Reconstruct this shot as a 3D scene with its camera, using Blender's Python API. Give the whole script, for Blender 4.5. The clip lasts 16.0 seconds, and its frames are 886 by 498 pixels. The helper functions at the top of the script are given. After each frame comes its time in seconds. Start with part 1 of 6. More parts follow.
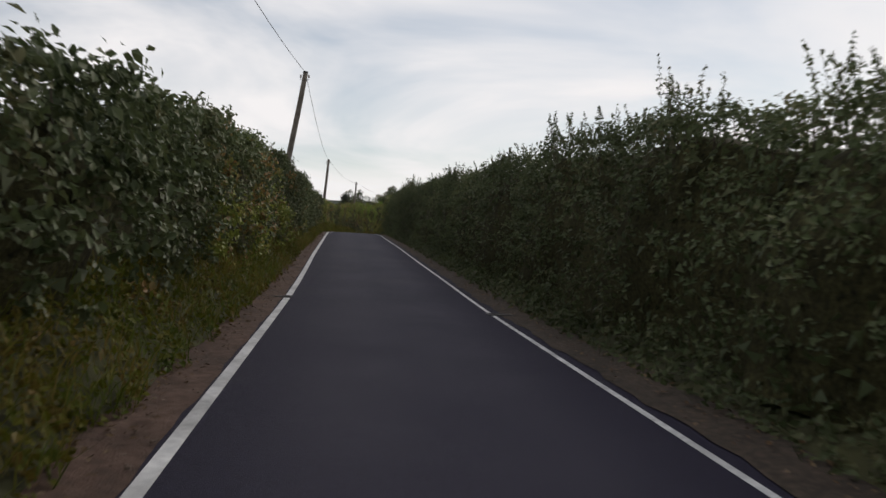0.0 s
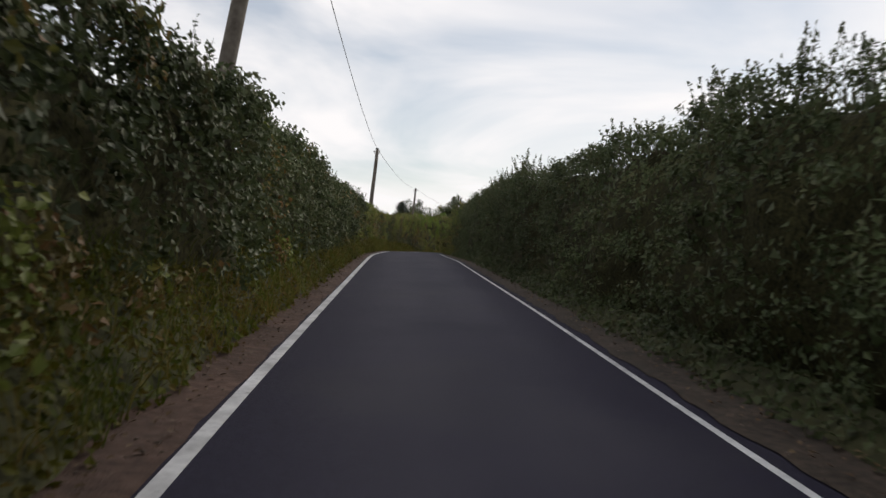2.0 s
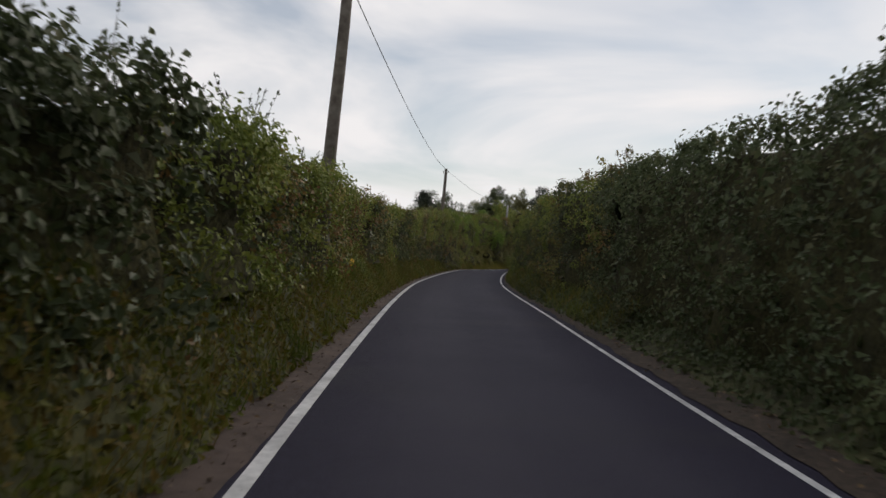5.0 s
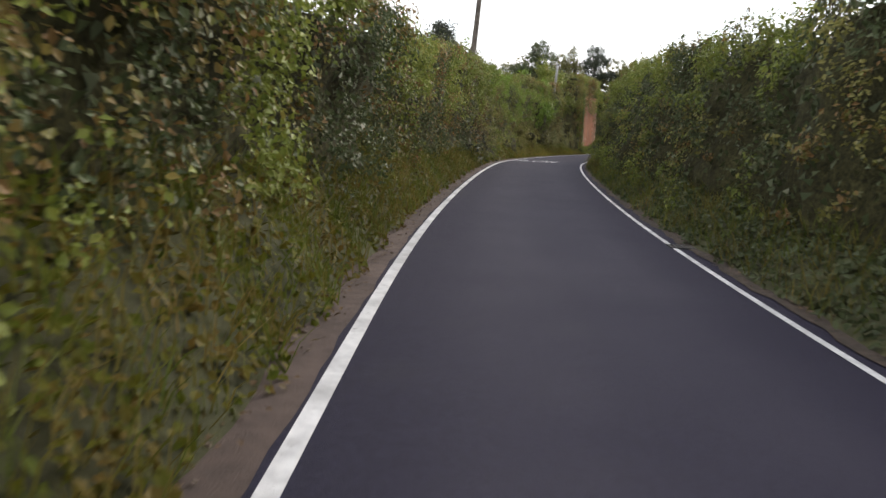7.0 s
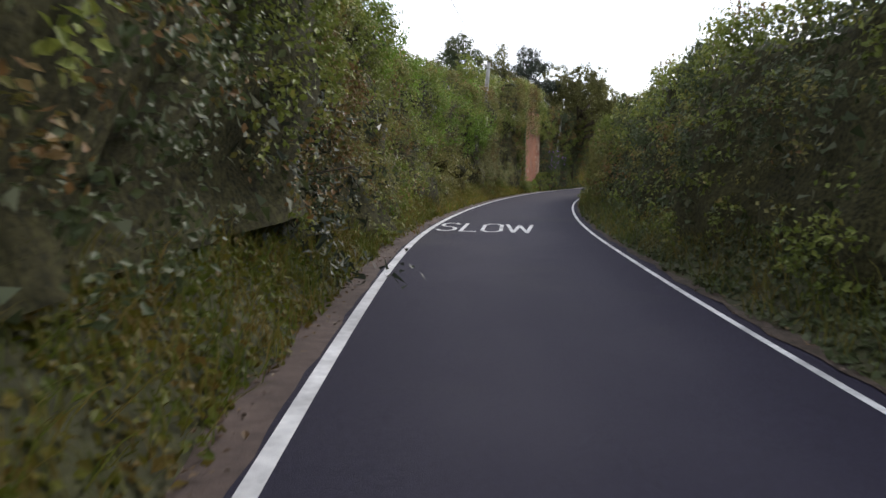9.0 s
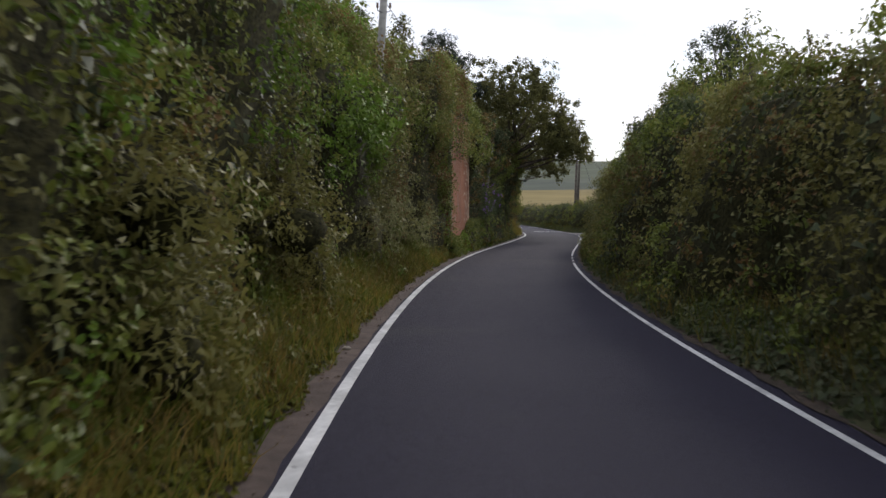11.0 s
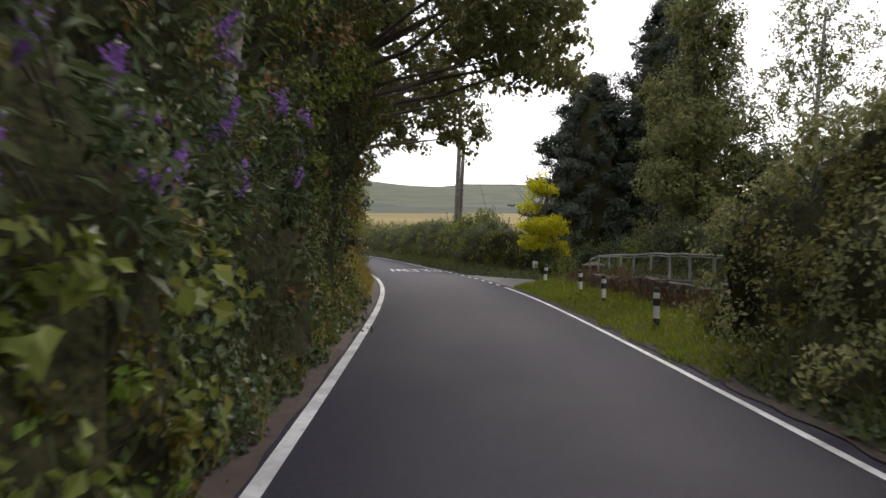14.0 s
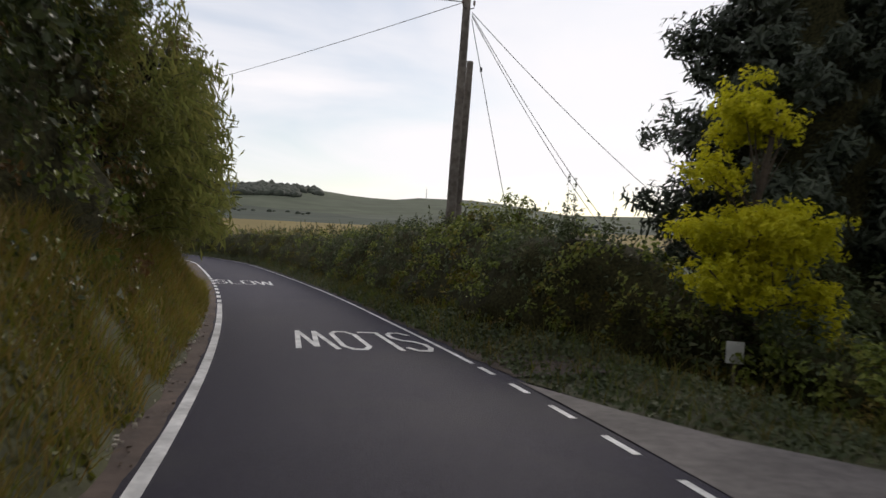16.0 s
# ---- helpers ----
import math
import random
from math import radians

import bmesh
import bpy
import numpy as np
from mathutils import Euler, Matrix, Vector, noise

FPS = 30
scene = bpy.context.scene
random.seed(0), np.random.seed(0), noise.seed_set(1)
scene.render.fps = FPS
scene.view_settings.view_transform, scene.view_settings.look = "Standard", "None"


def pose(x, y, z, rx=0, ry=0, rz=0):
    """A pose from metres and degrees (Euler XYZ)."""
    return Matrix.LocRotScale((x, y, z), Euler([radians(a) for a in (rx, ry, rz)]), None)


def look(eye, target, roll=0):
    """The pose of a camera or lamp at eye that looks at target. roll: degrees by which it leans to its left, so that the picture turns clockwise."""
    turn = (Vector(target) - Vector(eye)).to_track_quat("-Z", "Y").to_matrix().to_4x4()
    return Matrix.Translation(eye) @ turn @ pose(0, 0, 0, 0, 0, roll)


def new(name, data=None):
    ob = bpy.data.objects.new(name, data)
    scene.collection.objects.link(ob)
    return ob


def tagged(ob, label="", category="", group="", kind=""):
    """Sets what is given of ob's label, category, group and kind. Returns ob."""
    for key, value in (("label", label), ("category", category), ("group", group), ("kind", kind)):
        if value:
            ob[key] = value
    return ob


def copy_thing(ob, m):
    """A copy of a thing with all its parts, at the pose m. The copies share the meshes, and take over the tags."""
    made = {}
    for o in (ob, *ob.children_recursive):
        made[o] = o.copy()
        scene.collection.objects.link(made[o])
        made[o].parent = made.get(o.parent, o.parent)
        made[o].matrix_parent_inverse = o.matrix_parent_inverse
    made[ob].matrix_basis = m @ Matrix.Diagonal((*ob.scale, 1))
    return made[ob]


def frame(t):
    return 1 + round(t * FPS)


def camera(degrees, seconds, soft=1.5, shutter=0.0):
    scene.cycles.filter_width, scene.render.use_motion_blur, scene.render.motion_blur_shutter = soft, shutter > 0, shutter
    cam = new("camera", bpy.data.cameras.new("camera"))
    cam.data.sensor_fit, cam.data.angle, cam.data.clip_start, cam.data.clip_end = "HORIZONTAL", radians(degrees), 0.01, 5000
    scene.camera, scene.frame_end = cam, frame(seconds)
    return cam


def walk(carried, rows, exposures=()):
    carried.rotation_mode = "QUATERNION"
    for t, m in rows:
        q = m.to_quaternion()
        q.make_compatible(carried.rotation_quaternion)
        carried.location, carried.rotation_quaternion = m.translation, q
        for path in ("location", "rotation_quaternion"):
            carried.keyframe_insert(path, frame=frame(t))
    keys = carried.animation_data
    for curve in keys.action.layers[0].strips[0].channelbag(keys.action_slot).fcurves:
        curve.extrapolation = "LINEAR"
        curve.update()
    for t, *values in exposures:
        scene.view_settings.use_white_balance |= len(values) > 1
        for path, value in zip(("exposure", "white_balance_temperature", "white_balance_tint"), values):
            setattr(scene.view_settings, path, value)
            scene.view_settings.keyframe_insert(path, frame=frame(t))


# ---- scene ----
# ---------------- camera and walk ----------------
cam = camera(56.8, 16.0, soft=1.5, shutter=0.13)
PATH = [
    (0, (-0.72, -0.10, 1.456), (-0.869, 9.903, 1.339), 1.90),
    (0.5, (-1.43, 5.28, 1.563), (-1.791, 15.273, 1.478), 1.78),
    (1, (-2.06, 10.70, 1.670), (-2.586, 20.684, 1.645), 1.24),
    (1.5, (-2.78, 16.11, 1.788), (-3.447, 26.090, 1.783), 2.10),
    (2, (-3.53, 21.61, 1.915), (-4.380, 31.570, 1.953), 2.14),
    (2.5, (-4.31, 27.19, 2.141), (-5.395, 37.128, 2.279), 2.27),
    (3, (-5.10, 32.70, 2.327), (-6.223, 42.638, 2.526), 2.24),
    (3.5, (-5.91, 38.10, 2.558), (-6.934, 48.048, 2.716), 0.83),
    (3.7, (-6.21, 40.33, 2.680), (-7.258, 50.274, 2.860), 0.70),
    (5.8, (-9.68, 64.91, 3.199), (-10.922, 74.830, 3.068), 2.45),
    (6, (-9.98, 67.23, 3.242), (-11.296, 77.139, 3.018), 2.57),
    (6.5, (-10.74, 72.94, 3.224), (-12.041, 82.799, 2.156), 2.81),
    (7, (-11.42, 78.55, 3.273), (-12.643, 88.362, 1.799), 2.50),
    (7.5, (-12.03, 84.22, 3.232), (-12.827, 94.093, 1.836), 1.87),
    (8, (-12.46, 89.91, 3.235), (-13.042, 99.798, 1.887), 1.38),
    (8.2, (-12.57, 92.15, 3.261), (-13.052, 102.053, 1.992), 1.37),
    (10.3, (-12.85, 115.38, 3.227), (-12.351, 125.333, 2.456), -0.72),
    (10.5, (-12.71, 117.57, 3.202), (-12.035, 127.523, 2.527), -0.83),
    (11, (-12.20, 122.92, 3.200), (-11.042, 132.835, 2.662), -0.02),
    (11.5, (-11.51, 128.22, 3.106), (-9.948, 138.083, 2.620), 0.20),
    (12, (-10.73, 133.49, 2.965), (-8.702, 143.269, 2.525), 0.56),
    (12.5, (-9.83, 138.85, 2.867), (-7.632, 148.596, 2.483), 0.64),
    (13, (-8.81, 144.02, 2.791), (-6.257, 153.685, 2.441), 0.11),
    (13.5, (-7.54, 149.31, 2.768), (-4.750, 158.911, 2.497), 0.19),
    (14, (-5.95, 154.63, 2.750), (-2.798, 164.117, 2.523), 0.80),
    (14.5, (-4.35, 159.80, 2.719), (-0.974, 169.212, 2.546), 1.22),
    (15, (-2.63, 165.06, 2.767), (0.880, 174.423, 2.631), 2.95),
    (15.5, (-0.98, 170.40, 2.730), (2.691, 179.700, 2.653), 3.59),
    (16, (0.37, 175.92, 2.589), (4.077, 185.214, 2.563), 3.08),
]
EXPOSURES = [  # seconds, stops, kelvin, tint
    (0.0, -0.2, 6500, 10), (1.2, -0.15, 6500, 10), (2.5, -0.05, 6500, 10), (3.1, -0.24, 6500, 10), (3.7, -0.26, 6500, 10), (5.8, -0.2, 6500, 10), (6.0, -0.14, 6500, 10), (6.6, 0.5, 6500, 10), (7.1, 1.08, 6500, 10), (8.0, 1.0, 6300, 11), (8.2, 0.95, 6200, 11), (10.5, 0.72, 6050, 12),
    (11.0, 0.30, 6100, 12), (11.6, 0.36, 6200, 12), (12.0, 0.68, 6350, 12), (12.5, 0.85, 6500, 12), (13.5, 0.82, 6450, 12), (14.5, 0.85, 6500, 12), (15.3, 0.32, 6450, 12), (16.0, -0.05, 6400, 12),
]
walk(cam, [(t, look(eye, target, roll)) for t, eye, target, roll in PATH], EXPOSURES)

# ---------------- sky and sun ----------------
SUN_EL, SUN_AZ = radians(24), radians(35)  # azimuth clockwise from +y


def make_sky():
    world = bpy.data.worlds.new("sky")
    scene.world = world
    world.use_nodes = True
    nt = world.node_tree
    nt.nodes.clear()
    N, L = nt.nodes.new, nt.links.new
    out, bg = N("ShaderNodeOutputWorld"), N("ShaderNodeBackground")
    sky = N("ShaderNodeTexSky")
    sky.sky_type, sky.sun_disc = "NISHITA", False
    sky.sun_elevation, sky.sun_rotation = SUN_EL, SUN_AZ
    sky.dust_density = 0.3
    scale = N("ShaderNodeVectorMath")
    scale.operation = "SCALE"
    scale.inputs["Scale"].default_value = 0.086
    L(sky.outputs[0], scale.inputs[0])
    # thin broken cloud, laid on a high plane
    co, sep = N("ShaderNodeTexCoord"), N("ShaderNodeSeparateXYZ")
    L(co.outputs["Generated"], sep.inputs[0])
    up = N("ShaderNodeMath")
    up.operation = "MAXIMUM"
    up.inputs[1].default_value = 0.0
    L(sep.outputs[2], up.inputs[0])
    lift = N("ShaderNodeMath")
    lift.operation = "ADD"
    lift.inputs[1].default_value = 0.22
    L(up.outputs[0], lift.inputs[0])
    px, py = N("ShaderNodeMath"), N("ShaderNodeMath")
    px.operation = py.operation = "DIVIDE"
    for node, axis in ((px, 0), (py, 1)):
        L(sep.outputs[axis], node.inputs[0])
        L(lift.outputs[0], node.inputs[1])
    plane = N("ShaderNodeCombineXYZ")
    L(px.outputs[0], plane.inputs[0])
    L(py.outputs[0], plane.inputs[1])
    noise_tex = N("ShaderNodeTexNoise")
    noise_tex.inputs["Scale"].default_value = 1.15
    noise_tex.inputs["Detail"].default_value = 5.0
    noise_tex.inputs["Roughness"].default_value = 0.5
    noise_tex.inputs["Distortion"].default_value = 0.6
    L(plane.outputs[0], noise_tex.inputs["Vector"])
    ramp = N("ShaderNodeValToRGB")
    ramp.color_ramp.elements[0].position, ramp.color_ramp.elements[0].color = 0.37, (0.36, 0.36, 0.36, 1)
    ramp.color_ramp.elements[1].position, ramp.color_ramp.elements[1].color = 0.62, (1, 1, 1, 1)
    L(noise_tex.outputs[0], ramp.inputs[0])
    mix = N("ShaderNodeMix")
    mix.data_type = "RGBA"
    L(ramp.outputs[0], mix.inputs["Factor"])
    L(scale.outputs[0], mix.inputs["A"])
    mix.inputs["B"].default_value = (1.05, 1.02, 1.02, 1)
    L(mix.outputs["Result"], bg.inputs[0])
    bg.inputs[1].default_value = 1.0
    L(bg.outputs[0], out.inputs[0])


make_sky()
sun = new("sun", bpy.data.lights.new("sun", "SUN"))
sun.data.energy, sun.data.angle, sun.data.color = 1.45, radians(20), (1.0, 0.91, 0.77)
sun.matrix_world = look((0, 0, 60), (-math.sin(SUN_AZ) * math.cos(SUN_EL), -math.cos(SUN_AZ) * math.cos(SUN_EL), 60 - math.sin(SUN_EL)))

# ---------------- materials ----------------


def material(name, colors, rough=0.8, scale=4.0, detail=6.0, bump=0.3, bump_scale=40.0, vary=None, translucent=0.0, metal=0.0, spec=0.5, stain=None, val=0.3):
    """Colours along a noise ramp, a second, coarser variation, and fine relief. vary: 'island' or 'object' random."""
    mat = bpy.data.materials.new(name)
    mat.use_nodes = True
    nt = mat.node_tree
    N, L = nt.nodes.new, nt.links.new
    b = nt.nodes["Principled BSDF"]
    b.inputs["Roughness"].default_value, b.inputs["Metallic"].default_value = rough, metal
    b.inputs["Specular IOR Level"].default_value = spec
    co = N("ShaderNodeNewGeometry")
    n1, n2 = N("ShaderNodeTexNoise"), N("ShaderNodeTexNoise")
    n1.inputs["Scale"].default_value, n1.inputs["Detail"].default_value = scale, detail
    n2.inputs["Scale"].default_value, n2.inputs["Detail"].default_value = scale * 0.13, 3.0
    L(co.outputs["Position"], n1.inputs["Vector"])
    L(co.outputs["Position"], n2.inputs["Vector"])
    ramp = N("ShaderNodeValToRGB")
    while len(ramp.color_ramp.elements) < len(colors):
        ramp.color_ramp.elements.new(0.5)
    for i, c in enumerate(colors):
        e = ramp.color_ramp.elements[i]
        e.position, e.color = (i / max(1, len(colors) - 1)) if vary else 0.3 + 0.4 * i / max(1, len(colors) - 1), (*c, 1)
    if vary:
        rnd = N("ShaderNodeNewGeometry") if vary == "island" else N("ShaderNodeObjectInfo")
        if vary == "island":
            # patches of growth, and a smaller change from leaf to leaf
            patch, each = N("ShaderNodeMath"), N("ShaderNodeMath")
            patch.operation = each.operation = "MULTIPLY_ADD"
            patch.inputs[1].default_value, patch.inputs[2].default_value = 1.5, -0.5
            each.inputs[1].default_value = 0.5
            L(n1.outputs[0], patch.inputs[0])
            L(rnd.outputs["Random Per Island"], each.inputs[0])
            L(patch.outputs[0], each.inputs[2])
            L(each.outputs[0], ramp.inputs[0])
        else:
            L(rnd.outputs["Random"], ramp.inputs[0])
    else:
        L(n1.outputs[0], ramp.inputs[0])
    hsv = N("ShaderNodeHueSaturation")
    L(ramp.outputs[0], hsv.inputs["Color"])
    mr = N("ShaderNodeMapRange")
    mr.inputs["From Min"].default_value, mr.inputs["From Max"].default_value = 0.3, 0.7
    mr.inputs["To Min"].default_value, mr.inputs["To Max"].default_value = 1 - val, 1 + val
    L(n2.outputs[0], mr.inputs[0])
    L(mr.outputs[0], hsv.inputs["Value"])
    colour = hsv.outputs[0]
    if stain:
        n3 = N("ShaderNodeTexNoise")
        n3.inputs["Scale"].default_value, n3.inputs["Detail"].default_value = stain[1], 8.0
        # stains run down the face
        run = N("ShaderNodeVectorMath")
        run.operation = "MULTIPLY"
        run.inputs[1].default_value = (1.0, 1.0, stain[3] if len(stain) > 3 else 1.0)
        L(co.outputs["Position"], run.inputs[0])
        L(run.outputs[0], n3.inputs["Vector"])
        r3 = N("ShaderNodeValToRGB")
        r3.color_ramp.elements[0].position, r3.color_ramp.elements[1].position = stain[2], stain[2] + 0.12
        L(n3.outputs[0], r3.inputs[0])
        m3 = N("ShaderNodeMix")
        m3.data_type = "RGBA"
        m3.inputs["B"].default_value = (*stain[0], 1)
        L(r3.outputs[0], m3.inputs["Factor"])
        L(colour, m3.inputs["A"])
        colour = m3.outputs["Result"]
    L(colour, b.inputs["Base Color"])
    if bump:
        nb, bp = N("ShaderNodeTexNoise"), N("ShaderNodeBump")
        nb.inputs["Scale"].default_value, nb.inputs["Detail"].default_value = bump_scale, 4.0
        bp.inputs["Strength"].default_value, bp.inputs["Distance"].default_value = bump, 0.02
        L(co.outputs["Position"], nb.inputs["Vector"])
        L(nb.outputs[0], bp.inputs["Height"])
        L(bp.outputs[0], b.inputs["Normal"])
    if translucent:
        tr, ms = N("ShaderNodeBsdfTranslucent"), N("ShaderNodeMixShader")
        ms.inputs[0].default_value = translucent
        L(colour, tr.inputs["Color"])
        L(b.outputs[0], ms.inputs[1])
        L(tr.outputs[0], ms.inputs[2])
        L(ms.outputs[0], nt.nodes["Material Output"].inputs[0])
    return mat


def asphalt_material():
    """Dark asphalt, paler and smoother where wheels have worn it, with faint dusty patches."""
    mat = material("asphalt", [(0.0172, 0.0155, 0.030), (0.0255, 0.0227, 0.044)], 0.7, 160, 6, 0.5, 220, val=0.2, spec=0.2, stain=((0.030, 0.028, 0.040), 0.35, 0.56))
    nt = mat.node_tree
    N, L = nt.nodes.new, nt.links.new
    b = nt.nodes["Principled BSDF"]
    base = b.inputs["Base Color"].links[0].from_socket
    attr, n = N("ShaderNodeAttribute"), N("ShaderNodeTexNoise")
    attr.attribute_name = "worn"
    geo = N("ShaderNodeNewGeometry")
    L(geo.outputs["Position"], n.inputs["Vector"])
    n.inputs["Scale"].default_value, n.inputs["Detail"].default_value = 0.5, 5.0
    k = N("ShaderNodeMath")
    k.operation = "MULTIPLY"
    L(attr.outputs["Fac"], k.inputs[0])
    L(n.outputs[0], k.inputs[1])
    mix = N("ShaderNodeMix")
    mix.data_type = "RGBA"
    mix.inputs["B"].default_value = (0.054, 0.049, 0.069, 1)
    L(k.outputs[0], mix.inputs["Factor"])
    L(base, mix.inputs["A"])
    L(mix.outputs["Result"], b.inputs["Base Color"])
    gloss = N("ShaderNodeMapRange")
    gloss.inputs["To Min"].default_value, gloss.inputs["To Max"].default_value = 0.82, 0.68
    L(k.outputs[0], gloss.inputs[0])
    L(gloss.outputs[0], b.inputs["Roughness"])
    return mat


def leaf_material(name, colors, translucent=0.3, rough=0.52, spec=0.2):
    return material(name, colors, rough, 1.4, 3.0, 0.0, vary="island", translucent=translucent, spec=spec, val=0.3)


